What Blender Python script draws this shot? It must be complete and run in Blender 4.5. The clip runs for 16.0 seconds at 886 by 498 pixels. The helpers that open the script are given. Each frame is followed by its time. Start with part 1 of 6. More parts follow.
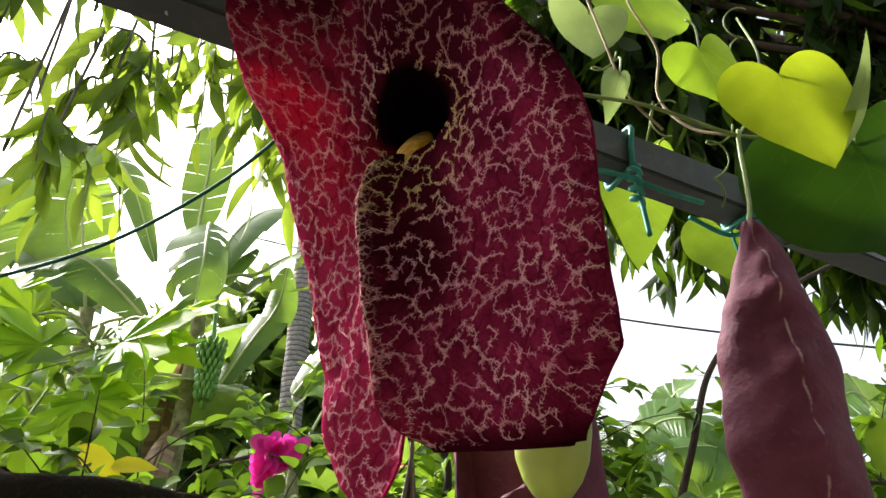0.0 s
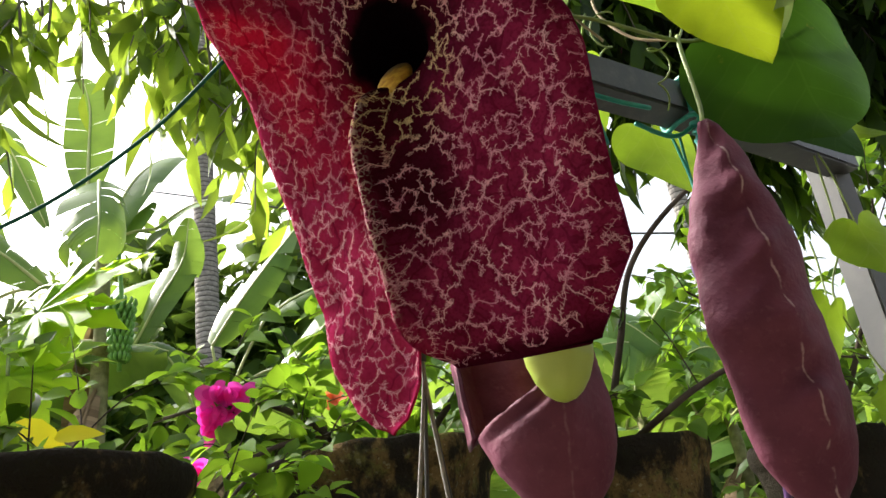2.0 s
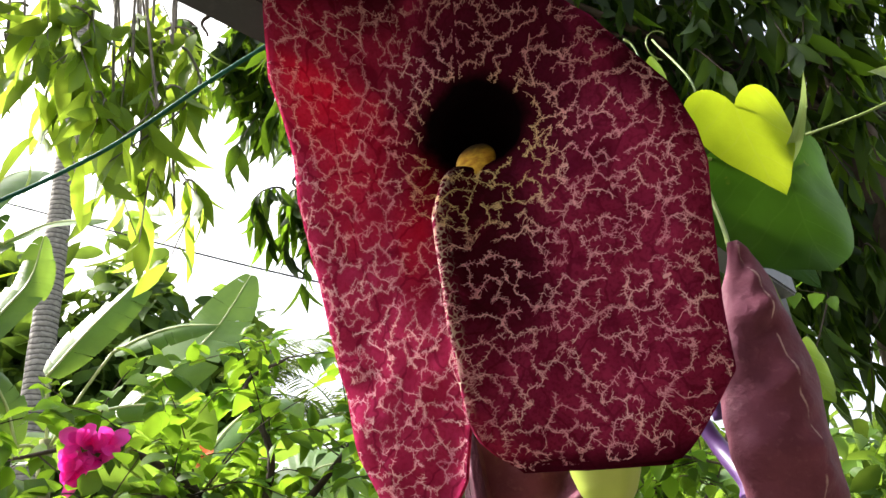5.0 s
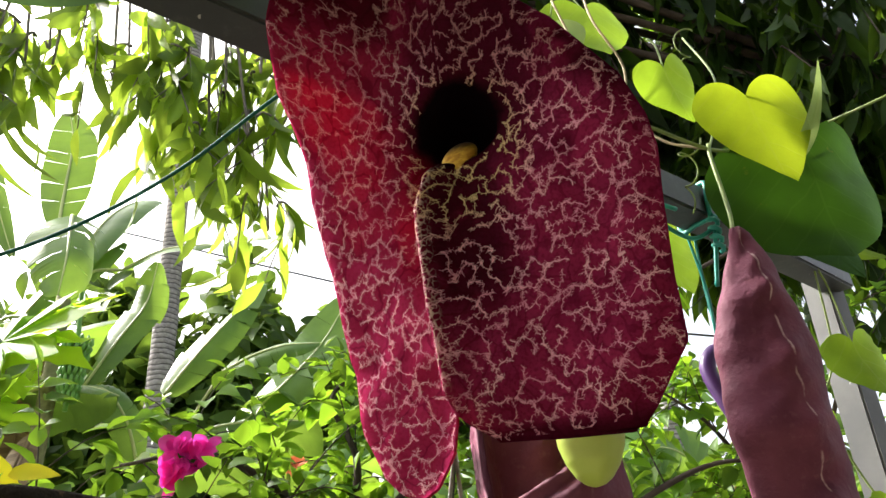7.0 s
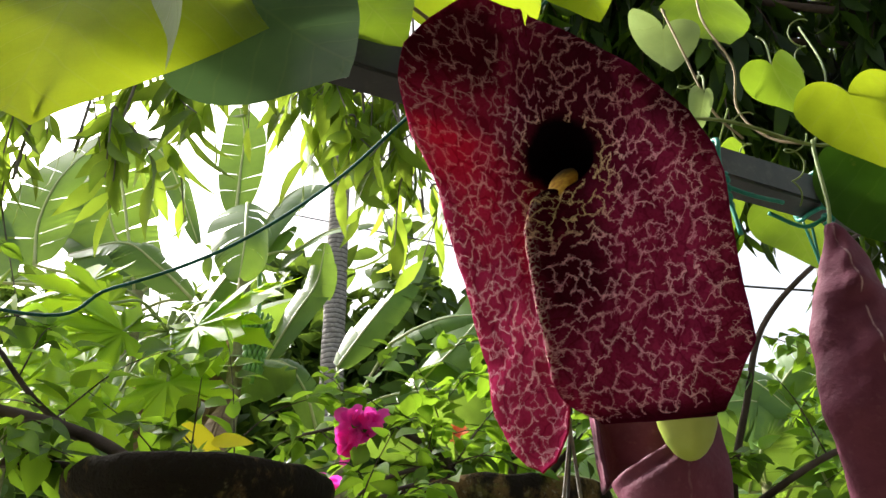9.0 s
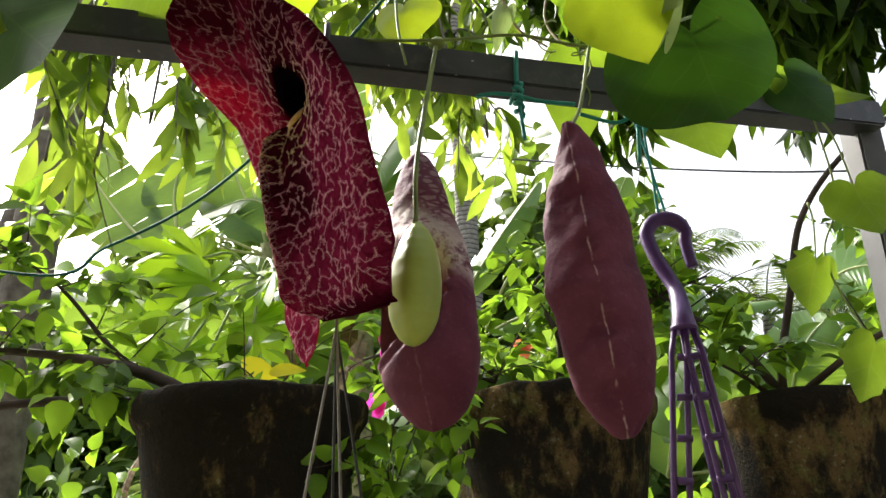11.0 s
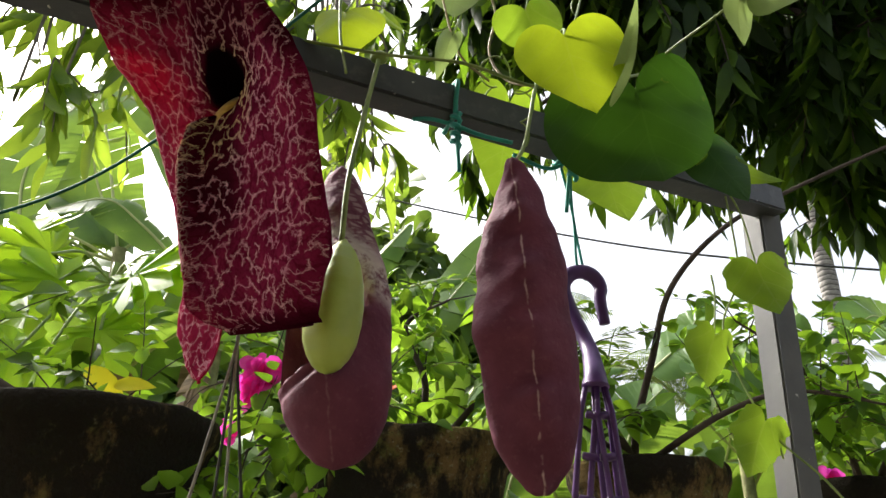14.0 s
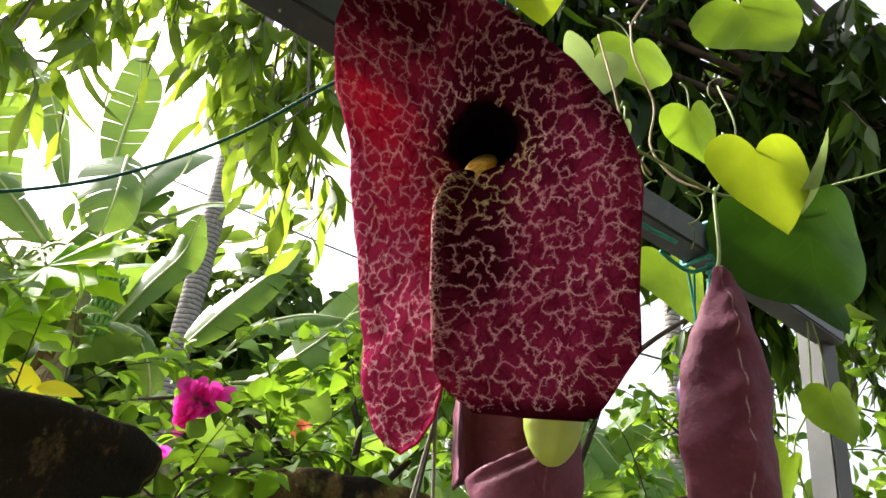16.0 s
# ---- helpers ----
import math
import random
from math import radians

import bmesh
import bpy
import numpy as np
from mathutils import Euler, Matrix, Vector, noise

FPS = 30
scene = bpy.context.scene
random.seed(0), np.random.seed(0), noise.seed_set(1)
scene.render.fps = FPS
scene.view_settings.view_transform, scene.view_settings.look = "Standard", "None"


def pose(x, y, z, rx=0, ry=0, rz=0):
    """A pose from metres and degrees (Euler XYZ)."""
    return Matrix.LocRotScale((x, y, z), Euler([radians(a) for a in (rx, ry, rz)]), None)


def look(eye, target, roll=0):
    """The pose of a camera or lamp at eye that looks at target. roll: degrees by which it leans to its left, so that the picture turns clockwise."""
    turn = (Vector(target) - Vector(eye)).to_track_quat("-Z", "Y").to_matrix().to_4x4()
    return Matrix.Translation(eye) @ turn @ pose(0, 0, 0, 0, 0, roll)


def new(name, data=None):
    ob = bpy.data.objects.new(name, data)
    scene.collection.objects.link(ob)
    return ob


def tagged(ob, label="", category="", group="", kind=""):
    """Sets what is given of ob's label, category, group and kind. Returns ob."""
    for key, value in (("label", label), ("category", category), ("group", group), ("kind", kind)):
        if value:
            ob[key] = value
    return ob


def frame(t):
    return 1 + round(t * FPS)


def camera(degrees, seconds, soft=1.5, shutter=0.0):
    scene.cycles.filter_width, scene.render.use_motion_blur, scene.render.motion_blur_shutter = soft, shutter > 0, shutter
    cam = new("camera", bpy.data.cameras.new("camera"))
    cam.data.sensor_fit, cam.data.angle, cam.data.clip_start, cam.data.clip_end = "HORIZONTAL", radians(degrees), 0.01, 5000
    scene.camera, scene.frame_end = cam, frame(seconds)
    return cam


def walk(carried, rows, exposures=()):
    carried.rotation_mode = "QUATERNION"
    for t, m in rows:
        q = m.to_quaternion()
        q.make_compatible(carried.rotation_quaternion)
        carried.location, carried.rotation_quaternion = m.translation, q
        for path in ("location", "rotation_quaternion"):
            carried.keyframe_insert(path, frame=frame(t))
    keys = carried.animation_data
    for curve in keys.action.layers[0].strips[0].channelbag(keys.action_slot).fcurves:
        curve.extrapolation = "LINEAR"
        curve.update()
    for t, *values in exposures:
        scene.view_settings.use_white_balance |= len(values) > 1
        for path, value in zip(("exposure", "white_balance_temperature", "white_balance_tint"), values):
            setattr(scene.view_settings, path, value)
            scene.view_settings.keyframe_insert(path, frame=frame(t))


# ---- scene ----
cam = camera(57.2, 16.0)
PATH = [
    (0, (0.025, -0.004, 1.343), (-0.082, 1.741, 2.314), 1.5),
    (0.5, (0.054, -0.023, 1.354), (-0.105, 1.727, 2.309), 0.6),
    (1, (0.097, -0.046, 1.342), (-0.092, 1.738, 2.225), -0.9),
    (1.5, (0.081, -0.038, 1.344), (-0.075, 1.774, 2.176), -3.8),
    (2, (-0.02, -0.018, 1.338), (0.1, 1.811, 2.138), -8.1),
    (2.5, (-0.06, -0.003, 1.354), (0.304, 1.691, 2.353), -8.8),
    (3, (-0.104, 0.017, 1.355), (0.293, 1.674, 2.403), -6.2),
    (3.5, (-0.118, 0.024, 1.357), (0.354, 1.703, 2.335), -6.2),
    (3.7, (-0.117, 0.026, 1.377), (0.33, 1.738, 2.309), -7.1),
    (5.8, (-0.104, -0.006, 1.35), (0.367, 1.712, 2.258), -3.1),
    (6, (-0.1, -0.004, 1.345), (0.371, 1.704, 2.272), -2.8),
    (6.5, (-0.09, -0.016, 1.336), (0.312, 1.697, 2.285), -2.7),
    (7, (-0.063, -0.027, 1.336), (0.149, 1.718, 2.291), -3.3),
    (7.5, (-0.03, -0.063, 1.345), (-0.062, 1.705, 2.28), -3.3),
    (8, (-0.012, -0.107, 1.33), (-0.255, 1.63, 2.29), -2.5),
    (8.5, (-0.013, -0.124, 1.311), (-0.295, 1.619, 2.252), -1.2),
    (9, (-0.041, -0.113, 1.32), (-0.217, 1.666, 2.217), -0.1),
    (9.5, (-0.046, -0.107, 1.302), (-0.126, 1.684, 2.188), 0.3),
    (9.7, (-0.013, -0.106, 1.294), (-0.192, 1.693, 2.149), -0.1),
    (11.8, (0.276, -0.142, 1.276), (-0.281, 1.634, 2.006), -2.1),
    (12, (0.274, -0.141, 1.275), (-0.217, 1.649, 2.02), -2.1),
    (12.5, (0.265, -0.133, 1.277), (-0.13, 1.674, 2.036), -1.5),
    (13, (0.241, -0.121, 1.28), (-0.118, 1.683, 2.064), -0.5),
    (13.5, (0.206, -0.12, 1.288), (-0.069, 1.686, 2.102), 0.7),
    (14, (0.175, -0.103, 1.287), (-0.019, 1.709, 2.111), 1.4),
    (14.5, (0.138, -0.108, 1.287), (-0.003, 1.691, 2.15), 2.7),
    (15, (0.096, -0.101, 1.291), (0.044, 1.674, 2.211), 4.9),
    (15.5, (0.028, -0.117, 1.299), (0.035, 1.654, 2.228), 7.0),
    (16, (-0.054, -0.085, 1.304), (0.069, 1.676, 2.246), 7.4),
]
# the clip's camera opens up where the dark flower fills its picture
EXPOSURES = [(0.0, 1.54), (2.0, 1.63), (2.5, 1.90), (3.0, 2.00), (6.0, 2.02), (7.0, 1.86), (8.0, 1.46), (8.5, 1.36), (9.5, 1.54), (12.0, 1.53), (13.0, 1.42), (13.5, 1.39), (14.5, 1.46), (15.5, 1.48), (16.0, 1.73)]
walk(cam, [(t, look(eye, target, roll)) for t, eye, target, roll in PATH], EXPOSURES)

# ---------------------------------------------------------------- world and light
SUN_EL, SUN_AZ = 42.0, -58.0   # azimuth from +y towards +x
world = bpy.data.worlds.new("sky")
scene.world = world
world.use_nodes = True
wn = world.node_tree
wn.nodes.clear()
sky = wn.nodes.new("ShaderNodeTexSky")
sky.sky_type = "NISHITA"
sky.sun_disc = False
sky.sun_elevation = radians(SUN_EL)
sky.sun_rotation = radians(SUN_AZ)
sky.air_density, sky.dust_density, sky.ozone_density = 1.0, 7.0, 0.6
pale = wn.nodes.new("ShaderNodeHueSaturation")
pale.inputs["Saturation"].default_value = 0.38
bg = wn.nodes.new("ShaderNodeBackground")
bg.inputs["Strength"].default_value = 0.15
wout = wn.nodes.new("ShaderNodeOutputWorld")
wn.links.new(sky.outputs[0], pale.inputs["Color"])
wn.links.new(pale.outputs[0], bg.inputs["Color"])
wn.links.new(bg.outputs[0], wout.inputs["Surface"])
sun_data = bpy.data.lights.new("sun", "SUN")
sun_data.energy, sun_data.angle, sun_data.color = 3.2, radians(5), (1.0, 0.95, 0.86)
sun = new("sun", sun_data)
_a, _e = radians(SUN_AZ), radians(SUN_EL)
sun_from = Vector((math.sin(_a) * math.cos(_e), math.cos(_a) * math.cos(_e), math.sin(_e)))
sun.matrix_world = look(sun_from * 30, (0, 0, 0))


# ---------------------------------------------------------------- materials
class Mat:
    """A small builder for node materials."""

    def __init__(self, name):
        self.m = bpy.data.materials.new(name)
        self.m.use_nodes = True
        self.t = self.m.node_tree
        self.t.nodes.clear()
        self.out = self.t.nodes.new("ShaderNodeOutputMaterial")
        self.coord = self.node("ShaderNodeTexCoord").outputs["Object"]

    def node(self, kind, **ins):
        n = self.t.nodes.new(kind)
        for k, v in ins.items():
            self.put(n, k.replace("_", " "), v)
        return n

    def put(self, n, key, v):
        sock = n.inputs[key]
        if isinstance(v, bpy.types.NodeSocket):
            self.t.links.new(v, sock)
        else:
            sock.default_value = v

    def noise(self, scale, detail=4, rough=0.55, vec=None):
        n = self.node("ShaderNodeTexNoise", Scale=scale, Detail=detail, Roughness=rough)
        self.t.links.new(vec or self.coord, n.inputs["Vector"])
        return n.outputs["Fac"]

    def ramp(self, fac, stops):
        n = self.node("ShaderNodeValToRGB")
        r = n.color_ramp
        while len(r.elements) < len(stops):
            r.elements.new(0.5)
        for e, (p, c) in zip(r.elements, stops):
            e.position = p
            e.color = (*c, 1) if not isinstance(c, float) else (c, c, c, 1)
        self.t.links.new(fac, n.inputs[0])
        return n.outputs["Color"]

    def math(self, op, a, b=0.0, clamp=False):
        n = self.node("ShaderNodeMath")
        n.operation, n.use_clamp = op, clamp
        for i, v in enumerate((a, b)):
            if isinstance(v, bpy.types.NodeSocket):
                self.t.links.new(v, n.inputs[i])
            else:
                n.inputs[i].default_value = v
        return n.outputs[0]

    def mix(self, fac, a, b, blend="MIX"):
        n = self.node("ShaderNodeMix")
        n.data_type, n.blend_type = "RGBA", blend
        for sock, v in ((n.inputs[0], fac), (n.inputs[6], a), (n.inputs[7], b)):
            if isinstance(v, bpy.types.NodeSocket):
                self.t.links.new(v, sock)
            else:
                sock.default_value = v if isinstance(v, float) else (*v, 1)
        return n.outputs[2]

    def smooth(self, v, lo, hi):
        n = self.node("ShaderNodeMapRange")
        n.interpolation_type = "SMOOTHSTEP"
        self.t.links.new(v, n.inputs[0])
        n.inputs[1].default_value, n.inputs[2].default_value = lo, hi
        return n.outputs[0]

    def bump(self, height, strength=0.3, dist=0.002):
        return self.node("ShaderNodeBump", Strength=strength, Distance=dist, Height=height).outputs[0]

    def finish(self, color, rough=0.5, metal=0.0, normal=None, translucent=None, amount=0.4, spec=0.5):
        p = self.node("ShaderNodeBsdfPrincipled")
        for k, v in (("Base Color", color), ("Roughness", rough), ("Metallic", metal), ("Specular IOR Level", spec)):
            if isinstance(v, tuple):
                v = (*v, 1)
            self.put(p, k, v)
        if normal is not None:
            self.put(p, "Normal", normal)
        shader = p.outputs[0]
        if translucent is not None:
            tr = self.node("ShaderNodeBsdfTranslucent")
            self.put(tr, "Color", (*translucent, 1) if isinstance(translucent, tuple) else translucent)
            mx = self.node("ShaderNodeMixShader")
            self.put(mx, 0, amount)
            self.t.links.new(shader, mx.inputs[1])
            self.t.links.new(tr.outputs[0], mx.inputs[2])
            shader = mx.outputs[0]
        self.t.links.new(shader, self.out.inputs[0])
        return self.m


def leaf_material(name, dark, light, glow, amount=0.45, rough=0.45, patch=8.0, vary=True, spec=0.2, low=0.16):
    k = Mat(name)
    geo = k.node("ShaderNodeNewGeometry")
    rnd = geo.outputs["Random Per Island"] if vary else k.noise(patch * 0.4)
    f = k.math("ADD", k.math("MULTIPLY", rnd, 0.65), k.math("MULTIPLY", k.noise(patch, 5), 0.5), True)
    col = k.ramp(f, [(0.1, dark), (0.9, light)])
    tr = k.mix(k.smooth(f, 0.15, 0.95), tuple(low * g for g in glow), tuple(1.1 * g for g in glow))
    spots = k.smooth(k.noise(patch * 9, 3), 0.66, 0.75)
    col = k.mix(k.math("MULTIPLY", spots, 0.35), col, (0.09, 0.06, 0.02))
    return k.finish(col, rough, normal=k.bump(k.noise(patch * 14, 3), 0.25, 0.002), translucent=tr, amount=amount, spec=spec)


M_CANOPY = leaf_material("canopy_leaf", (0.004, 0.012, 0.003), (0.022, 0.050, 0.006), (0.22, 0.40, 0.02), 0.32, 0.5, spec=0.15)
M_LEFT = leaf_material("light_tree_leaf", (0.045, 0.11, 0.010), (0.15, 0.26, 0.018), (0.42, 0.58, 0.05), 0.52, 0.45, spec=0.2, low=0.24)
M_BOUG = leaf_material("shrub_leaf", (0.022, 0.075, 0.010), (0.12, 0.26, 0.015), (0.32, 0.54, 0.03), 0.48, 0.45, spec=0.2, low=0.18)
M_PAPAYA = leaf_material("papaya_leaf", (0.08, 0.20, 0.012), (0.15, 0.30, 0.02), (0.40, 0.62, 0.02), 0.54, 0.5, spec=0.15, low=0.5)
M_FAR = leaf_material("far_leaf", (0.03, 0.08, 0.012), (0.11, 0.19, 0.03), (0.34, 0.44, 0.10), 0.4, 0.5, 2.0)
M_BANANA = leaf_material("banana_leaf", (0.05, 0.13, 0.03), (0.11, 0.20, 0.05), (0.31, 0.48, 0.05), 0.40, 0.36, 3.0, vary=False)
M_WOOD = leaf_material("wood_edge_leaf", (0.02, 0.055, 0.010), (0.08, 0.15, 0.02), (0.26, 0.40, 0.04), 0.36, 0.5, 3.0, spec=0.15)
M_DRY = leaf_material("dry_leaf", (0.12, 0.08, 0.04), (0.30, 0.22, 0.13), (0.25, 0.17, 0.08), 0.25, 0.8, 6.0)
M_YELLOW = leaf_material("yellow_leaf", (0.60, 0.52, 0.02), (0.78, 0.68, 0.03), (0.82, 0.74, 0.03), 0.4, 0.5, low=0.8)
M_BRACT = leaf_material("bract", (0.80, 0.04, 0.42), (0.92, 0.08, 0.55), (0.98, 0.10, 0.64), 0.68, 0.6, 30.0, spec=0.1, low=0.9)
M_ORANGE = leaf_material("orange_bract", (0.60, 0.13, 0.06), (0.80, 0.25, 0.12), (0.8, 0.25, 0.10), 0.4, 0.6, 30.0, low=0.8)


def vine_leaf_material(name, dark, light, glow, amount, veins=0.25):
    k = Mat(name)
    xyz = k.node("ShaderNodeSeparateXYZ", Vector=k.coord)
    x, y = xyz.outputs[0], xyz.outputs[1]
    ax = k.math("ABSOLUTE", x)
    # side veins run obliquely off the midrib
    slant = k.math("SUBTRACT", y, k.math("MULTIPLY", ax, 0.85))
    slant = k.math("ADD", slant, k.math("MULTIPLY", k.noise(14, 3), 0.035))
    comb = k.math("ABSOLUTE", k.math("SUBTRACT", k.math("FRACT", k.math("MULTIPLY", slant, 46.0)), 0.5))
    vein = k.math("MAXIMUM", k.math("SUBTRACT", 1.0, k.smooth(comb, 0.0, 0.07)), k.math("SUBTRACT", 1.0, k.smooth(ax, 0.0004, 0.0013)))
    cell = k.node("ShaderNodeTexVoronoi", Scale=260.0, Vector=k.coord)
    cell.feature = "DISTANCE_TO_EDGE"
    net = k.math("SUBTRACT", 1.0, k.smooth(cell.outputs["Distance"], 0.0, 0.12))
    f = k.noise(18, 5)
    col = k.ramp(f, [(0.3, dark), (0.7, light)])
    tr = k.mix(k.smooth(f, 0.3, 0.7), tuple(0.75 * g for g in glow), glow)
    col = k.mix(k.math("MULTIPLY", vein, veins), col, (0.30, 0.38, 0.12))
    tr = k.mix(k.math("MULTIPLY", k.math("MAXIMUM", vein, k.math("MULTIPLY", net, 0.4)), veins * 0.8), tr, tuple(0.5 * g for g in glow))
    blot = k.smooth(k.noise(60, 3), 0.68, 0.74)
    col = k.mix(k.math("MULTIPLY", blot, 0.4), col, (0.16, 0.12, 0.03))
    h = k.math("ADD", k.math("MULTIPLY", vein, veins * 2.0), k.math("MULTIPLY", k.noise(90, 3), 0.6))
    return k.finish(col, 0.48, normal=k.bump(h, 0.35, 0.0012), translucent=tr, amount=amount, spec=0.14)


M_VINE_BRIGHT = vine_leaf_material("vine_leaf_young", (0.12, 0.21, 0.012), (0.19, 0.29, 0.018), (0.45, 0.57, 0.02), 0.55)
M_VINE_MID = vine_leaf_material("vine_leaf", (0.08, 0.17, 0.02), (0.14, 0.25, 0.03), (0.34, 0.52, 0.03), 0.45)
M_VINE_DARK = vine_leaf_material("vine_leaf_old", (0.018, 0.060, 0.010), (0.032, 0.090, 0.014), (0.07, 0.18, 0.01), 0.2, 0.04)
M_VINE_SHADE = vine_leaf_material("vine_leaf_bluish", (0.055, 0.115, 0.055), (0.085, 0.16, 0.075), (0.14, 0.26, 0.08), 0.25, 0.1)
M_VINE_PALE = vine_leaf_material("vine_leaf_underside", (0.19, 0.28, 0.10), (0.28, 0.37, 0.17), (0.36, 0.48, 0.14), 0.35)


def flower_material():
    k = Mat("flower_skin")

    def warped(vec, scale, amp, detail):
        n = k.node("ShaderNodeTexNoise", Scale=scale, Detail=detail, Roughness=0.6)
        k.t.links.new(vec, n.inputs["Vector"])
        mid = k.node("ShaderNodeVectorMath")
        mid.operation = "SUBTRACT"
        k.t.links.new(n.outputs["Color"], mid.inputs[0])
        mid.inputs[1].default_value = (0.5, 0.5, 0.5)
        add = k.node("ShaderNodeVectorMath")
        add.operation = "MULTIPLY_ADD"
        k.t.links.new(mid.outputs[0], add.inputs[0])
        add.inputs[1].default_value = (amp, amp, 0.0)
        k.t.links.new(vec, add.inputs[2])
        return add.outputs[0]

    def edge(vec, scale):
        v = k.node("ShaderNodeTexVoronoi", Scale=scale, Vector=vec, Randomness=1.0)
        v.feature = "DISTANCE_TO_EDGE"
        return k.math("DIVIDE", v.outputs["Distance"], scale)

    def line(d, width):
        """1 on the line, 0 beyond a width in metres that may vary."""
        return k.smooth(k.math("SUBTRACT", 1.0, k.math("DIVIDE", d, width), True), 0.0, 0.5)

    inv = lambda v: k.math("SUBTRACT", 1.0, v)
    xyz = k.node("ShaderNodeSeparateXYZ", Vector=k.coord)
    ux, uy = xyz.outputs[0], xyz.outputs[1]
    flat = k.node("ShaderNodeVectorMath")
    flat.operation = "MULTIPLY"
    k.t.links.new(k.coord, flat.inputs[0])
    flat.inputs[1].default_value = (1.0, 0.86, 0.22)
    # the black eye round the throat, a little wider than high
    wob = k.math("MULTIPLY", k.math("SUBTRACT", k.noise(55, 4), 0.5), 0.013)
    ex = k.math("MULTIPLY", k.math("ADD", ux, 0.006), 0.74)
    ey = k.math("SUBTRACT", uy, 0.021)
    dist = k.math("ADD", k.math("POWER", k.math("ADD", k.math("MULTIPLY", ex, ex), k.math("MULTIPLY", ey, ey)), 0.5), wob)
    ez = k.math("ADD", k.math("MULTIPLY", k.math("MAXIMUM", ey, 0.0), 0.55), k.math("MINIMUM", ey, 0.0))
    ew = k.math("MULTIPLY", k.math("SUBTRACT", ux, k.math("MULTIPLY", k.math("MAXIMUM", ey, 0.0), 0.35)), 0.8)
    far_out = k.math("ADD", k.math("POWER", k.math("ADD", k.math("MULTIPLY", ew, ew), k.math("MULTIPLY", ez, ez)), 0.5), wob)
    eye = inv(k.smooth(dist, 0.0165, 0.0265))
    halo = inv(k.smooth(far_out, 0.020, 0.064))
    # shade put into the colour: tongue below the throat, bar's shadow on upper edge
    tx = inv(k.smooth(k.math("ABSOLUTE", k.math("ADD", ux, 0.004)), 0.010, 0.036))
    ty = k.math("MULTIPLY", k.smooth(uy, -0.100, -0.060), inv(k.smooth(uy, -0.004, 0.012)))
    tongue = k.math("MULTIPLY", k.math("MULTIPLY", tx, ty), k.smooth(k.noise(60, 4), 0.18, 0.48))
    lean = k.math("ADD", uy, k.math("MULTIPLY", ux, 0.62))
    bar_shade = k.math("MULTIPLY", k.smooth(lean, 0.032, 0.068), k.smooth(k.noise(26, 4), 0.30, 0.56))
    # the flower's own dark halo together with the painted shade
    halo_and_shade = k.math("MAXIMUM", k.math("MAXIMUM", k.math("MULTIPLY", halo, 0.85), k.math("MULTIPLY", bar_shade, 0.86)), k.math("MULTIPLY", tongue, 0.86))
    base = k.ramp(k.noise(70, 6, 0.65), [(0.28, (0.17, 0.010, 0.040)), (0.72, (0.41, 0.034, 0.118))])
    base = k.mix(k.math("MULTIPLY", k.smooth(k.noise(620, 3), 0.46, 0.64), 0.55), base, (0.115, 0.006, 0.022))
    # thin dark sap lines between the pale ones
    sap = k.math("MULTIPLY", line(edge(warped(flat.outputs[0], 45.0, 0.02, 3.0), 48.0), 0.0007), 0.55)
    base = k.mix(sap, base, (0.055, 0.003, 0.016))
    base = k.mix(halo_and_shade, base, (0.026, 0.003, 0.008))
    col = base
    # beaded rim of the fold
    bend = k.math("SUBTRACT", ux, k.math("MULTIPLY", k.smooth(uy, -0.022, 0.012), 0.012))
    along = k.math("MULTIPLY", k.smooth(uy, -0.128, -0.09), inv(k.smooth(uy, -0.004, 0.006)))
    rim = k.math("MULTIPLY", inv(k.smooth(k.math("ABSOLUTE", k.math("ADD", bend, 0.0252)), 0.0016, 0.0060)), along)
    bead = k.math("MULTIPLY", line(edge(warped(k.coord, 500.0, 0.001, 2.0), 330.0), 0.00034), k.smooth(k.noise(260, 3), 0.40, 0.52))
    col = k.mix(k.math("MULTIPLY", k.math("MULTIPLY", rim, bead), 0.85), col, (0.84, 0.62, 0.56))
    hem = k.math("MULTIPLY", inv(k.smooth(k.math("ADD", uy, k.math("MULTIPLY", wob, 0.4)), -0.1395, -0.126)), k.smooth(ux, -0.03, -0.015))
    col = k.mix(k.math("MULTIPLY", hem, 0.85), col, (0.040, 0.003, 0.012))
    col = k.mix(eye, col, (0.0035, 0.0015, 0.002))
    # the fleshy flap lets less light through than the thin wing
    tr = k.mix(k.smooth(ux, -0.034, -0.018), (0.52, 0.034, 0.085), (0.16, 0.008, 0.022))
    tr = k.mix(k.math("MULTIPLY", sap, 0.7), tr, (0.25, 0.006, 0.02))
    tr = k.mix(halo_and_shade, tr, (0.05, 0.003, 0.006))
    tr = k.mix(k.math("MULTIPLY", hem, 0.9), tr, (0.03, 0.002, 0.006))
    tr = k.mix(eye, tr, (0.003, 0.001, 0.002))
    h = k.math("ADD", k.math("MULTIPLY", k.noise(520, 3), 0.4), k.math("MULTIPLY", k.noise(60, 4), 1.6))
    return k.finish(col, 0.8, normal=k.bump(h, 0.5, 0.0014), translucent=tr, amount=0.42, spec=0.0)


M_FLOWER = flower_material()


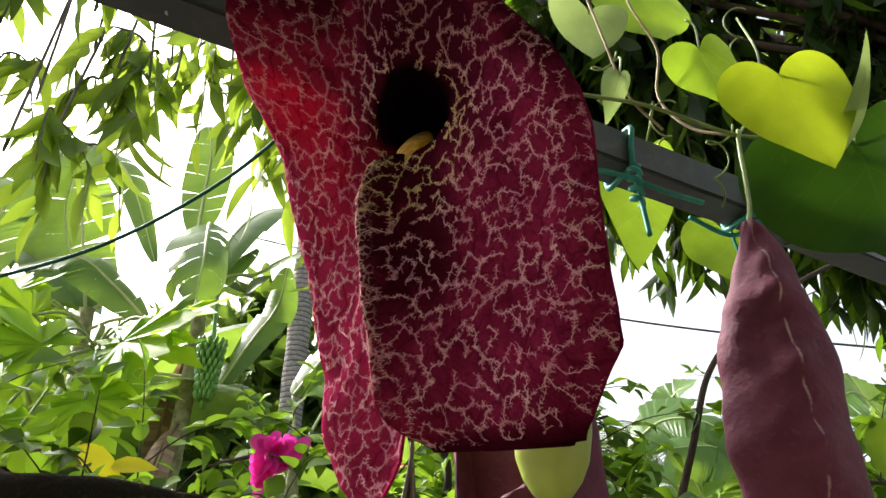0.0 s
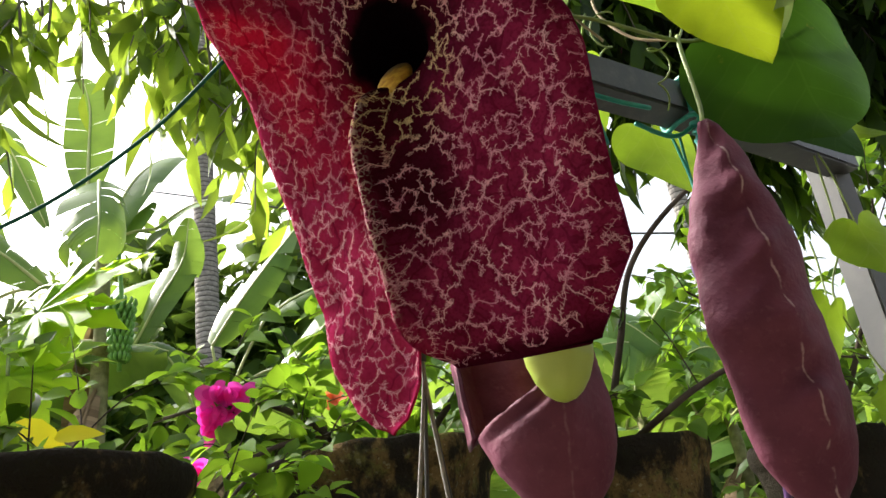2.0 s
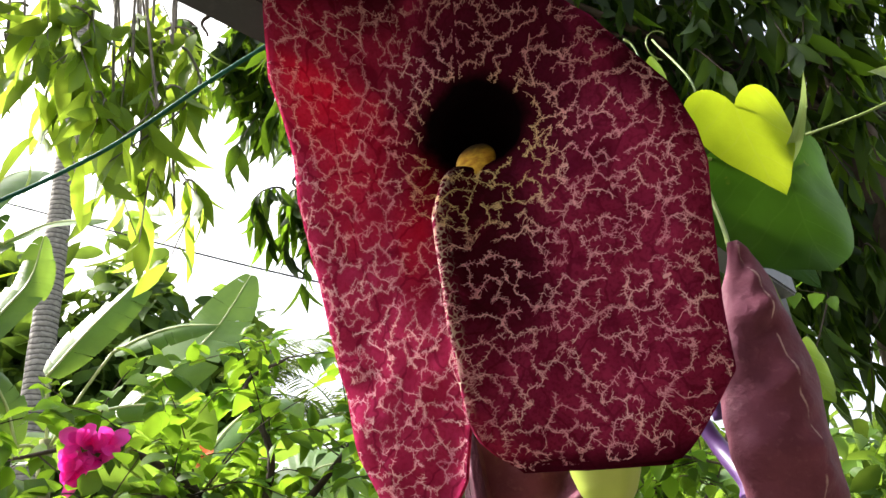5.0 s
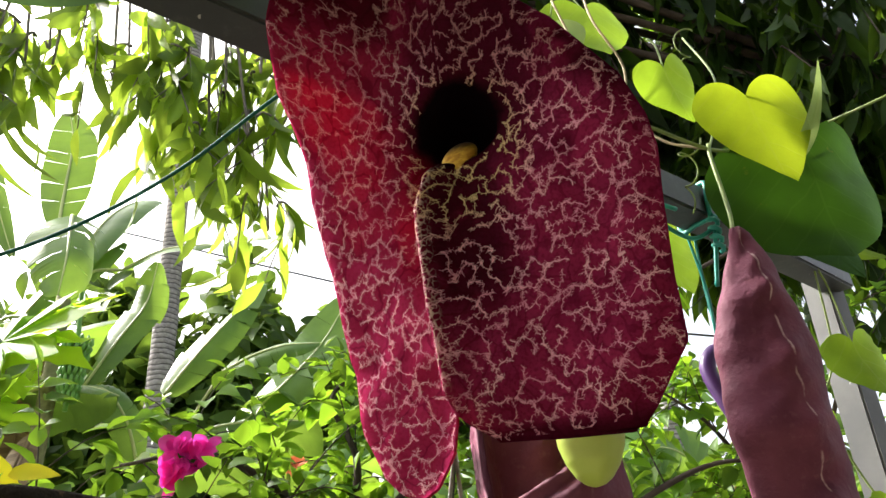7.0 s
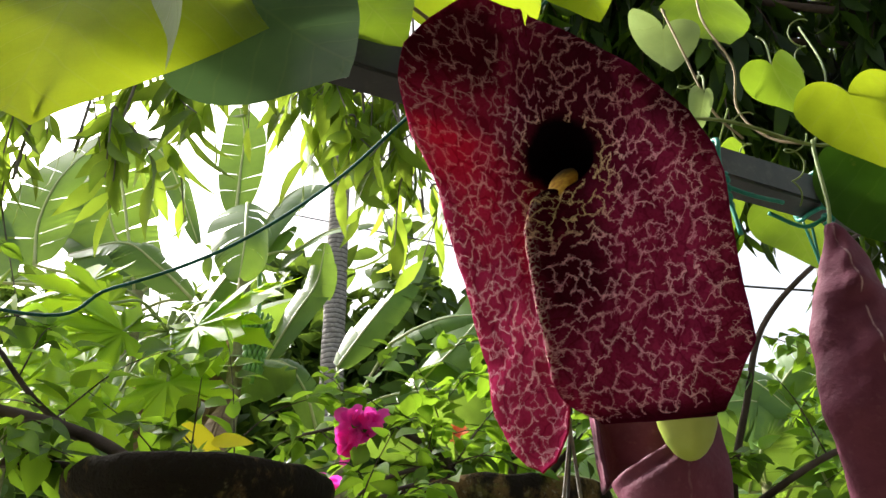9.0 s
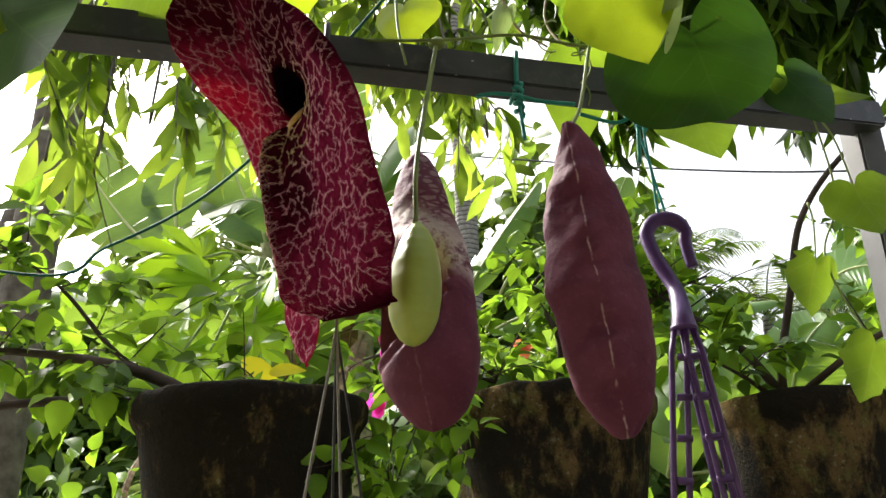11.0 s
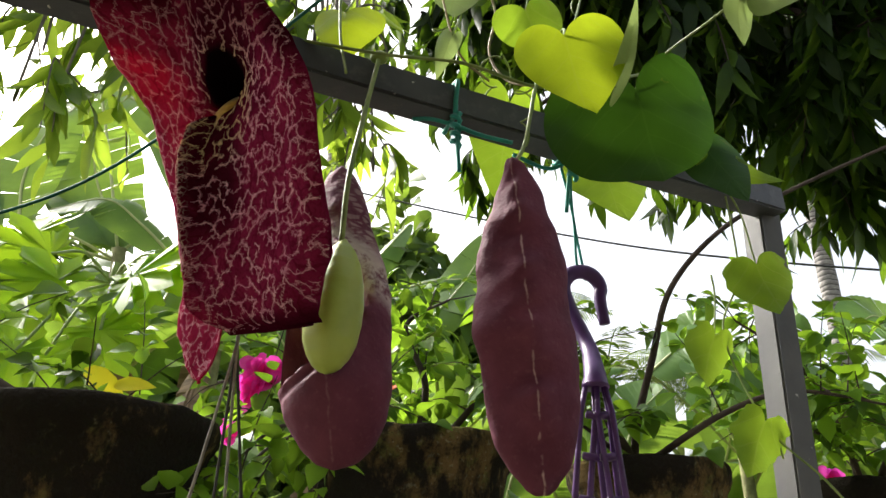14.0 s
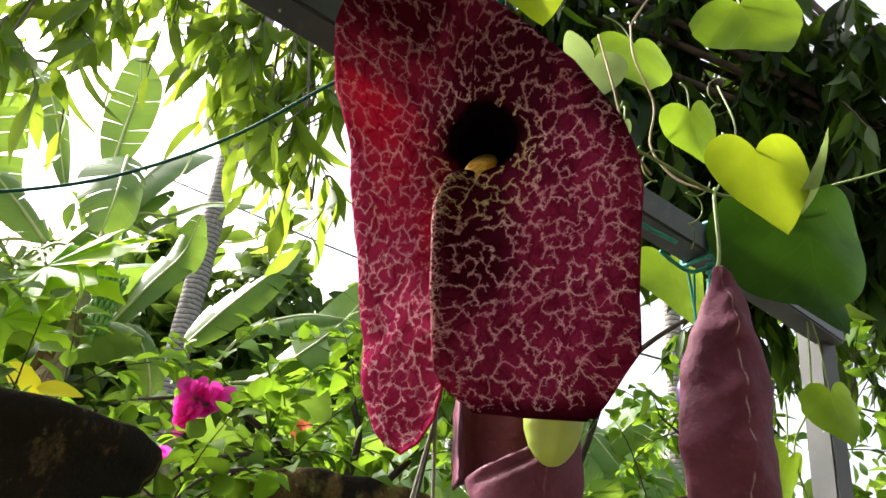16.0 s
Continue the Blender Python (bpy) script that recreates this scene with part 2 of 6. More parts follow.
def vein_material():
    k = Mat("vein_pale")
    xyz = k.node("ShaderNodeSeparateXYZ", Vector=k.coord)
    ex = k.math("ADD", xyz.outputs[0], 0.006)
    ey = k.math("SUBTRACT", xyz.outputs[1], 0.005)
    dist = k.math("POWER", k.math("ADD", k.math("MULTIPLY", ex, ex), k.math("MULTIPLY", ey, ey)), 0.5)
    pink = k.ramp(k.noise(60, 4), [(0.35, (0.58, 0.22, 0.33)), (0.65, (0.82, 0.48, 0.54))])
    col = k.mix(k.math("SUBTRACT", 1.0, k.smooth(dist, 0.026, 0.052)), pink, (0.66, 0.50, 0.26))
    # veins dimmed towards the upper right to match the painted bar shadow
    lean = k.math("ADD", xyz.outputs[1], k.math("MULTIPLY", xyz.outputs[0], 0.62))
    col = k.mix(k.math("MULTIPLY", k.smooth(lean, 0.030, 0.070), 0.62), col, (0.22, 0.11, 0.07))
    return k.finish(col, 0.7, translucent=(0.80, 0.36, 0.36), amount=0.25, spec=0.0)


M_VEIN = vein_material()


def bud_material(name, pale_top):
    k = Mat(name)
    base = k.ramp(k.noise(28, 6), [(0.3, (0.105, 0.025, 0.052)), (0.7, (0.19, 0.052, 0.090))])
    xyz = k.node("ShaderNodeSeparateXYZ", Vector=k.coord)
    fine = k.noise(240, 3)
    base = k.mix(k.math("MULTIPLY", k.smooth(fine, 0.55, 0.75), 0.18), base, (0.32, 0.14, 0.17))
    # pale stitched seam down the front
    wob = k.math("ADD", xyz.outputs[0], k.math("MULTIPLY", k.math("SUBTRACT", k.noise(35, 2), 0.5), 0.006))
    seam = k.math("SUBTRACT", 1.0, k.smooth(k.math("ADD", k.math("ABSOLUTE", wob), k.math("MULTIPLY", k.noise(300, 3), 0.0018)), 0.0009, 0.0020))
    seam = k.math("MULTIPLY", seam, k.smooth(k.noise(95, 3), 0.40, 0.58))
    front = k.smooth(xyz.outputs[2], 0.0, 0.004)
    seam = k.math("MULTIPLY", seam, front)
    if pale_top:
        seam = k.math("MULTIPLY", seam, 0.2)
        up = k.smooth(xyz.outputs[1], -0.150, -0.110)
        # pale mottling in a slanting net, densest beside the sac
        tilt = k.node("ShaderNodeMapping", Vector=k.coord, Rotation=(0.0, 0.0, 0.6), Scale=(1.0, 1.7, 1.0))
        net = k.node("ShaderNodeTexVoronoi", Scale=95.0, Vector=tilt.outputs[0])
        net.feature = "DISTANCE_TO_EDGE"
        cell = k.smooth(k.math("ADD", net.outputs["Distance"], k.math("MULTIPLY", k.noise(120, 4), 0.30)), 0.22, 0.40)
        mott = k.math("MULTIPLY", up, k.math("MULTIPLY", cell, k.smooth(k.noise(38, 4), 0.36, 0.58)))
        base = k.mix(k.math("MULTIPLY", mott, 0.62), base, (0.50, 0.36, 0.36))
        slope = k.math("ADD", xyz.outputs[1], k.math("MULTIPLY", xyz.outputs[0], 0.7))
        band = k.math("MULTIPLY", k.smooth(slope, -0.128, -0.100), k.math("SUBTRACT", 1.0, k.smooth(slope, -0.090, -0.055)))
        band = k.math("MULTIPLY", band, k.smooth(k.noise(60, 7, 0.72), 0.36, 0.54))
        base = k.mix(k.math("MULTIPLY", band, 0.9), base, (0.66, 0.60, 0.54))
    col = k.mix(k.math("MULTIPLY", seam, 0.75), base, (0.60, 0.42, 0.42))
    h = k.math("ADD", k.math("MULTIPLY", k.noise(45, 4), 1.0), k.math("MULTIPLY", fine, 0.25))
    return k.finish(col, 0.7, normal=k.bump(h, 0.45, 0.006), translucent=(0.20, 0.03, 0.04), amount=0.08, spec=0.25)


M_BUD = bud_material("bud_skin", False)
M_BUD_PALE = bud_material("bud_skin_mottled", True)


def plain(name, dark, light, scale, rough=0.6, metal=0.0, bump=0.3, dist=0.002, spec=0.5):
    k = Mat(name)
    n = k.noise(scale, 6)
    col = k.ramp(n, [(0.3, dark), (0.7, light)])
    return k.finish(col, rough, metal, k.bump(k.noise(scale * 3, 5), bump, dist), spec=spec)


def pot_material(name, lo, hi):
    k = Mat(name)
    drip = k.node("ShaderNodeMapping", Vector=k.coord, Scale=(1.0, 1.0, 0.6))
    clay = k.ramp(k.noise(12, 6), [(0.3, (0.085, 0.052, 0.020)), (0.55, (0.14, 0.095, 0.034)), (0.8, (0.22, 0.125, 0.055))])
    moss = k.smooth(k.noise(26, 6, 0.65), 0.50, 0.62)
    clay = k.mix(k.math("MULTIPLY", moss, 0.7), clay, (0.13, 0.13, 0.035))
    lichen = k.smooth(k.noise(90, 5), 0.58, 0.68)
    clay = k.mix(k.math("MULTIPLY", lichen, 0.55), clay, (0.26, 0.25, 0.15))
    grime = k.smooth(k.noise(9, 8, 0.7, drip.outputs[0]), lo, hi)
    col = k.mix(k.math("MULTIPLY", grime, 0.95), clay, (0.011, 0.010, 0.008))
    pits = k.smooth(k.noise(140, 4), 0.58, 0.66)
    col = k.mix(k.math("MULTIPLY", pits, 0.5), col, (0.012, 0.011, 0.008))
    return k.finish(col, 0.95, normal=k.bump(k.math("ADD", k.noise(30, 7, 0.65), k.math("MULTIPLY", k.noise(160, 4), 0.6)), 1.0, 0.010), spec=0.08)


def bark_material(name, dark, light, ring=0.0):
    k = Mat(name)
    n = k.noise(14, 6)
    col = k.ramp(n, [(0.3, dark), (0.7, light)])
    h = k.noise(30, 6)
    if ring:
        w = k.node("ShaderNodeTexWave", Scale=ring, Distortion=3.0, Detail=3.0, Vector=k.coord)
        w.bands_direction = "Z"
        w.inputs["Detail Scale"].default_value = 1.2
        dk = k.smooth(w.outputs["Fac"], 0.0, 0.25)
        col = k.mix(k.math("SUBTRACT", 1.0, dk), col, tuple(0.45 * c for c in dark))
        h = k.math("ADD", h, w.outputs["Fac"])
    return k.finish(col, 0.9, normal=k.bump(h, 0.7, 0.01), spec=0.2)


M_POT = pot_material("mossy_terracotta", 0.39, 0.53)
M_POT_BLACK = pot_material("sooty_terracotta", 0.31, 0.46)
M_SOIL = plain("soil", (0.02, 0.014, 0.009), (0.05, 0.035, 0.022), 60, 0.95, 0, 0.8, 0.01)
M_BARK = bark_material("shrub_bark", (0.030, 0.022, 0.016), (0.085, 0.065, 0.050))
M_TREE = bark_material("tree_bark", (0.07, 0.06, 0.05), (0.20, 0.18, 0.15))
M_PALM = bark_material("palm_bark", (0.17, 0.16, 0.15), (0.34, 0.32, 0.30), 3.2)
M_BANSTEM = bark_material("banana_stem_skin", (0.12, 0.12, 0.05), (0.30, 0.30, 0.15))
M_STEM = plain("green_stem", (0.14, 0.22, 0.04), (0.26, 0.34, 0.09), 60, 0.5)
M_WOODY = plain("vine_stem", (0.22, 0.16, 0.08), (0.38, 0.30, 0.16), 60, 0.7)
M_EGG = plain("pale_green_skin", (0.32, 0.42, 0.055), (0.42, 0.52, 0.10), 40, 0.38, 0, 0.1, 0.001)
M_BANFRUIT = plain("green_fruit", (0.06, 0.20, 0.02), (0.14, 0.32, 0.04), 14, 0.45)
M_WIRE = plain("green_wire", (0.010, 0.20, 0.16), (0.02, 0.32, 0.26), 60, 0.45, 0, 0.1, 0.0005)
M_CABLE = plain("dark_cable", (0.008, 0.07, 0.05), (0.015, 0.11, 0.08), 60, 0.7, spec=0.2)
M_BLACK = plain("black_wire", (0.012, 0.012, 0.012), (0.03, 0.03, 0.03), 60, 0.5)
M_STRING = plain("grey_cord", (0.16, 0.15, 0.13), (0.30, 0.28, 0.25), 200, 0.8)
M_PURPLE = plain("purple_plastic", (0.06, 0.022, 0.11), (0.10, 0.04, 0.17), 60, 0.38, 0, 0.1, 0.0006)
M_MIDRIB = plain("pale_midrib", (0.30, 0.36, 0.12), (0.42, 0.46, 0.18), 20, 0.5)
# pale plaster of the added wall and ceiling, toned to set the front fill
M_UNSEEN_WALL = plain("unseen_wall_plaster", (0.24, 0.21, 0.17), (0.36, 0.33, 0.28), 2, 0.9, 0, 0.3, 0.01)
M_LEDGE = plain("weathered_plaster", (0.22, 0.21, 0.19), (0.36, 0.34, 0.31), 3, 0.9, 0, 0.4, 0.01)
M_GROUND = plain("garden_soil", (0.05, 0.045, 0.025), (0.11, 0.10, 0.05), 1.2, 0.95, 0, 0.7, 0.05)


def metal_material():
    k = Mat("painted_steel")
    n = k.noise(22, 6)
    col = k.ramp(n, [(0.3, (0.032, 0.036, 0.040)), (0.7, (0.060, 0.064, 0.068))])
    dust = k.smooth(k.noise(60, 5, 0.7), 0.52, 0.72)
    col = k.mix(k.math("MULTIPLY", dust, 0.3), col, (0.15, 0.15, 0.14))
    chips = k.smooth(k.noise(130, 2), 0.74, 0.77)
    col = k.mix(chips, col, (0.50, 0.49, 0.46))
    return k.finish(col, 0.48, 0.0, k.bump(k.noise(200, 4), 0.25, 0.0008), spec=0.5)


M_METAL = metal_material()


def post_material():
    k = Mat("dusty_grey_steel")
    col = k.ramp(k.noise(18, 6), [(0.3, (0.075, 0.077, 0.078)), (0.7, (0.12, 0.12, 0.116))])
    chips = k.smooth(k.noise(70, 3), 0.70, 0.74)
    col = k.mix(k.math("MULTIPLY", chips, 0.8), col, (0.55, 0.53, 0.5))
    return k.finish(col, 0.55, 0.0, k.bump(k.noise(180, 4), 0.25, 0.0008))


M_POST = post_material()


# ---------------------------------------------------------------- builders
def to_mesh(bm, name, mat, smooth=True):
    me = bpy.data.meshes.new(name)
    bm.to_mesh(me)
    bm.free()
    me.materials.append(mat)
    if smooth:
        for p in me.polygons:
            p.use_smooth = True
    return me


def thing(name, at=(0, 0, 0), label="", category="", group="", kind=""):
    ob = new(name)
    ob.empty_display_size = 0.05
    ob.matrix_world = at if isinstance(at, Matrix) else Matrix.Translation(at)
    return tagged(ob, label, category, group, kind)


def part(name, bm, mat, parent, label="", smooth=True, local=False):
    """One mesh under a thing. Its mesh is in the world's frame, or with local in its parent's."""
    me = bm if isinstance(bm, bpy.types.Mesh) else to_mesh(bm, name, mat, smooth)
    ob = new(name, me)
    ob.parent = parent
    if not local:
        bpy.context.view_layer.update()
        ob.matrix_parent_inverse = parent.matrix_world.inverted()
    return tagged(ob, label)


def tube(bm, pts, radii, sides=8, cap=True):
    """A tapered round bar along points."""
    pts = [Vector(p) for p in pts]
    if not hasattr(radii, "__len__"):
        radii = [radii] * len(pts)
    rings, up = [], None
    for i, p in enumerate(pts):
        d = (pts[min(i + 1, len(pts) - 1)] - pts[max(i - 1, 0)]).normalized()
        if up is None:
            up = d.orthogonal().normalized()
        up = (up - d * up.dot(d)).normalized()
        side = d.cross(up)
        rings.append([bm.verts.new(p + radii[i] * (math.cos(a) * up + math.sin(a) * side)) for a in [2 * math.pi * k / sides for k in range(sides)]])
    for a, b in zip(rings, rings[1:]):
        for k in range(sides):
            bm.faces.new((a[k], a[(k + 1) % sides], b[(k + 1) % sides], b[k]))
    if cap:
        bm.faces.new(rings[0][::-1])
        bm.faces.new(rings[-1])
    return bm


def spline(pts, n=6):
    """Smooth points through the given ones (Catmull-Rom)."""
    pts = [Vector(p) for p in pts]
    ext = [2 * pts[0] - pts[1]] + pts + [2 * pts[-1] - pts[-2]]
    out = []
    for i in range(1, len(ext) - 2):
        a, b, c, d = ext[i - 1 : i + 3]
        for k in range(n):
            t = k / n
            out.append(0.5 * (2 * b + (c - a) * t + (2 * a - 5 * b + 4 * c - d) * t * t + (3 * b - a - 3 * c + d) * t ** 3))
    return out + [pts[-1]]


def lerp(a, b, t):
    return a + (b - a) * t


def taper(n, a, b):
    return [lerp(a, b, i / max(n - 1, 1)) for i in range(n)]


def box(bm, m, sx, sy, sz, bevel=0.0):
    r = bmesh.ops.create_cube(bm, size=1.0, matrix=m @ Matrix.Diagonal((sx, sy, sz, 1)))
    if bevel:
        edges = list({e for v in r["verts"] for e in v.link_edges})
        bmesh.ops.bevel(bm, geom=edges, offset=bevel, segments=2, affect="EDGES")
    return bm


def interp(x, table):
    xs, ys = zip(*table)
    return float(np.interp(x, xs, ys))


# leaf outlines: half widths along the length
def leaf_template(shape, fold=0.25, droop=0.25, wave=0.0):
    """Points and faces of one small leaf, 1 long along +y, its base at the origin; width by shape."""
    rows = [(t, w) for t, w in shape]
    v, f = [], []
    for t, w in rows:
        z = -droop * t * t
        wz = wave * math.sin(9 * t)
        v += [(-w, t, z + fold * w + wz), (0, t, z), (w, t, z + fold * w - wz)]
    for i in range(len(rows) - 1):
        a, b = 3 * i, 3 * i + 3
        f += [(a, a + 1, b + 1, b), (a + 1, a + 2, b + 2, b + 1)]
    return np.array(v, float), np.array(f, int)


LANCE = leaf_template([(0, 0.01), (0.15, 0.07), (0.4, 0.130), (0.65, 0.110), (0.85, 0.05), (1, 0.003)], 0.22, 0.3, 0.006)
OVATE = leaf_template([(0, 0.02), (0.1, 0.2), (0.3, 0.34), (0.55, 0.31), (0.8, 0.15), (1, 0.005)], 0.35, 0.25, 0.02)
BROAD = leaf_template([(0, 0.02), (0.12, 0.14), (0.35, 0.23), (0.6, 0.21), (0.82, 0.11), (1, 0.004)], 0.3, 0.3, 0.02)
PETAL = leaf_template([(0, 0.06), (0.15, 0.28), (0.4, 0.42), (0.7, 0.40), (0.9, 0.24), (1, 0.05)], 0.2, 0.2, 0.03)
STRIP = leaf_template([(0, 0.012), (0.4, 0.022), (1, 0.002)], 0.6, 0.5)


def leaves(name, template, frames, mat):
    """Many leaves in one mesh. frames: rows of base(3), along(3), up(3), length."""
    tv, tf = template
    fr = np.asarray(frames, float)
    y = fr[:, 3:6] / np.linalg.norm(fr[:, 3:6], axis=1)[:, None]
    x = np.cross(y, fr[:, 6:9])
    x /= np.linalg.norm(x, axis=1)[:, None] + 1e-9
    z = np.cross(x, y)
    s = fr[:, 9][:, None, None]
    v = fr[:, None, 0:3] + s * (tv[None, :, 0:1] * x[:, None] + tv[None, :, 1:2] * y[:, None] + tv[None, :, 2:3] * z[:, None])
    n, k = len(fr), len(tv)
    f = (tf[None] + (np.arange(n) * k)[:, None, None]).reshape(-1, 4)
    me = bpy.data.meshes.new(name)
    me.vertices.add(n * k)
    me.vertices.foreach_set("co", v.reshape(-1))
    me.loops.add(f.size)
    me.loops.foreach_set("vertex_index", f.reshape(-1))
    me.polygons.add(len(f))
    me.polygons.foreach_set("loop_start", np.arange(len(f)) * 4)
    me.polygons.foreach_set("use_smooth", np.ones(len(f), bool))
    me.update(calc_edges=True)
    me.materials.append(mat)
    return me


def rnd_dir(rng):
    v = rng.normal(size=3)
    return v / np.linalg.norm(v)


# ---------------------------------------------------------------- setting
bm = bmesh.new()
bmesh.ops.create_grid(bm, x_segments=60, y_segments=60, size=200)
for v in bm.verts:
    if abs(v.co.x) < 60 and abs(v.co.y) < 60:
        v.co.z += 0.08 * noise.noise(v.co * 0.3)
ground = tagged(new("ground", to_mesh(bm, "ground", M_GROUND)), "bare brown garden soil", "ground", kind="structure")

bm = bmesh.new()
box(bm, pose(0.2, 1.72, 0.585), 4.4, 1.5, 1.17, 0.01)
ledge = tagged(new("ledge", to_mesh(bm, "ledge", M_LEDGE, False)), "weathered plaster ledge that carries the flower pots", "ledge", kind="structure")

# unseen wall and ceiling added behind the viewer to cut and bounce front light
bm = bmesh.new()
box(bm, pose(0, -1.30, 1.6), 9.0, 0.2, 3.2)
tagged(new("unseen_wall_south", to_mesh(bm, "unseen_wall_south", M_UNSEEN_WALL, False)), "plain unseen wall added behind the viewer to dim the front light", "wall", kind="structure")
bm = bmesh.new()
box(bm, pose(0, -0.62, 2.75), 9.0, 1.16, 0.12)
tagged(new("ceiling", to_mesh(bm, "ceiling", M_UNSEEN_WALL, False)), "plain unseen ceiling added over the viewer to block sky light", "ceiling", kind="structure")

# ---------------------------------------------------------------- steel frame
BAR0 = Vector((0.0, 0.381, 1.692))          # upper front edge of the bar
BAR_D = Vector((0.863, 0.505, -0.015)).normalized()
BAR_N = Vector((BAR_D.y, -BAR_D.x, 0)).normalized()   # towards the viewer
BAR_UP = BAR_D.cross(BAR_N) * -1
if BAR_UP.z < 0:
    BAR_UP = -BAR_UP
SIDE = 0.0282


def on_bar(s, out=0.0, down=0.0):
    """A place s metres along the bar, out from its front face and down from its top."""
    return BAR0 + BAR_D * s + BAR_N * out - BAR_UP * down


frame_thing = thing("metal_frame", (0.437, 0.70, 0), "dark grey painted square steel pergola frame", "frame")


def square_bar(a, b, side):
    """A square tube whose upper front edge runs from a to b."""
    d = (b - a).normalized()
    n = Vector((d.y, -d.x, 0)).normalized()
    up = n.cross(d)
    up = up if up.z > 0 else -up
    m = Matrix.Translation((a + b) / 2 - n * side / 2 - up * side / 2) @ Matrix((d, -n, up)).transposed().to_4x4()
    return box(bmesh.new(), m, (b - a).length, side, side, 0.002)


JOINT = on_bar(0.312)
part("bar", square_bar(on_bar(-1.8), JOINT, SIDE), M_METAL, frame_thing, "dark grey painted square bar", False)
part("bar", square_bar(JOINT + Vector((0.001, 0.001, 0)), Vector((0.452, 0.690, 1.712)), SIDE), M_METAL, frame_thing, "dark grey painted square bar", False)
rot = Matrix((BAR_D, -BAR_N, BAR_UP)).transposed().to_4x4()
bm = bmesh.new()
box(bm, pose(0.433, 0.714, 1.709, -2.8, 1.6, 0) @ pose(0, 0, -0.86, 0, 0, 28), 0.029, 0.029, 1.72, 0.002)
part("post", bm, M_POST, frame_thing, "light dusty grey square post", False)
bm = bmesh.new()
box(bm, Matrix.Translation((-1.45, -0.50, 0.825)) @ rot, 0.04, 0.04, 1.64, 0.002)
part("post", bm, M_POST, frame_thing, "", False)


# ---------------------------------------------------------------- the large open flower
k = Mat("throat_yellow")
fade = k.smooth(k.math("ADD", k.node("ShaderNodeSeparateXYZ", Vector=k.coord).outputs[1], k.math("MULTIPLY", k.noise(260, 3), 0.006)), 0.009, 0.018)
M_THROAT = k.finish(k.mix(fade, k.ramp(k.noise(300, 4), [(0.35, (0.34, 0.15, 0.012)), (0.65, (0.62, 0.40, 0.045))]), (0.012, 0.004, 0.002)), 0.55)
FLOWER_O = Vector((-0.006, 0.308, 1.570))
_u = Vector((0.8713, -0.4907, 0.0))
_w = Vector((-0.4907, -0.8713, 0.0))
_v = math.sin(radians(18)) * _w + math.cos(radians(18)) * Vector((0, 0, 1))
_n = math.cos(radians(18)) * _w - math.sin(radians(18)) * Vector((0, 0, 1))
FLOWER_M = Matrix.Translation(FLOWER_O) @ Matrix((_u, _v, _n)).transposed().to_4x4()


def left_bowl(u, v):
    u, v = u * 10, v * 10
    return (-10.4 + 26.1 * u - 0.1 * v + 4.8 * u * u - 16.3 * u * v + 24.4 * v * v + 6.2 * v ** 3 - 0.9 * u * v * v) / 1000


def right_bowl(u, v):
    u, v = u * 10, v * 10
    return (8.1 + 16.3 * u - 3.0 * v + 17.0 * u * u + 19.2 * u * v + 15.1 * v * v + 6.4 * v ** 3 + 1.3 * u * v * v) / 1000


def smoothstep(x, lo, hi):
    t = min(max((x - lo) / (hi - lo), 0.0), 1.0)
    return t * t * (3 - 2 * t)


LEFT_EDGE = [(-0.161, -0.062), (-0.157, -0.072), (-0.148, -0.082), (-0.125, -0.092), (-0.085, -0.103), (-0.05, -0.108), (-0.015, -0.112), (0.015, -0.113), (0.04, -0.109), (0.07, -0.103), (0.10, -0.089), (0.115, -0.075), (0.122, -0.058), (0.1245, -0.040)]
RIGHT_EDGE = [(-0.142, 0.058), (-0.134, 0.066), (-0.109, 0.0855), (-0.082, 0.086), (-0.045, 0.0895), (-0.025, 0.092), (-0.010, 0.0905), (0.012, 0.083), (0.05, 0.058), (0.085, 0.025), (0.104, 0.004)]
SPLIT = [(-0.106, -0.026), (-0.07, -0.0275), (-0.022, -0.028), (-0.006, -0.022), (0.012, -0.014), (0.104, 0.004)]
LOBE_IN = [(-0.161, -0.058), (-0.155, -0.047), (-0.140, -0.037), (-0.120, -0.033), (-0.106, -0.026)]     # inner edge of the left lobe
FLAP_IN = [(-0.142, 0.052), (-0.1405, 0.015), (-0.1385, -0.007), (-0.134, -0.0125), (-0.120, -0.0205), (-0.106, -0.026)]


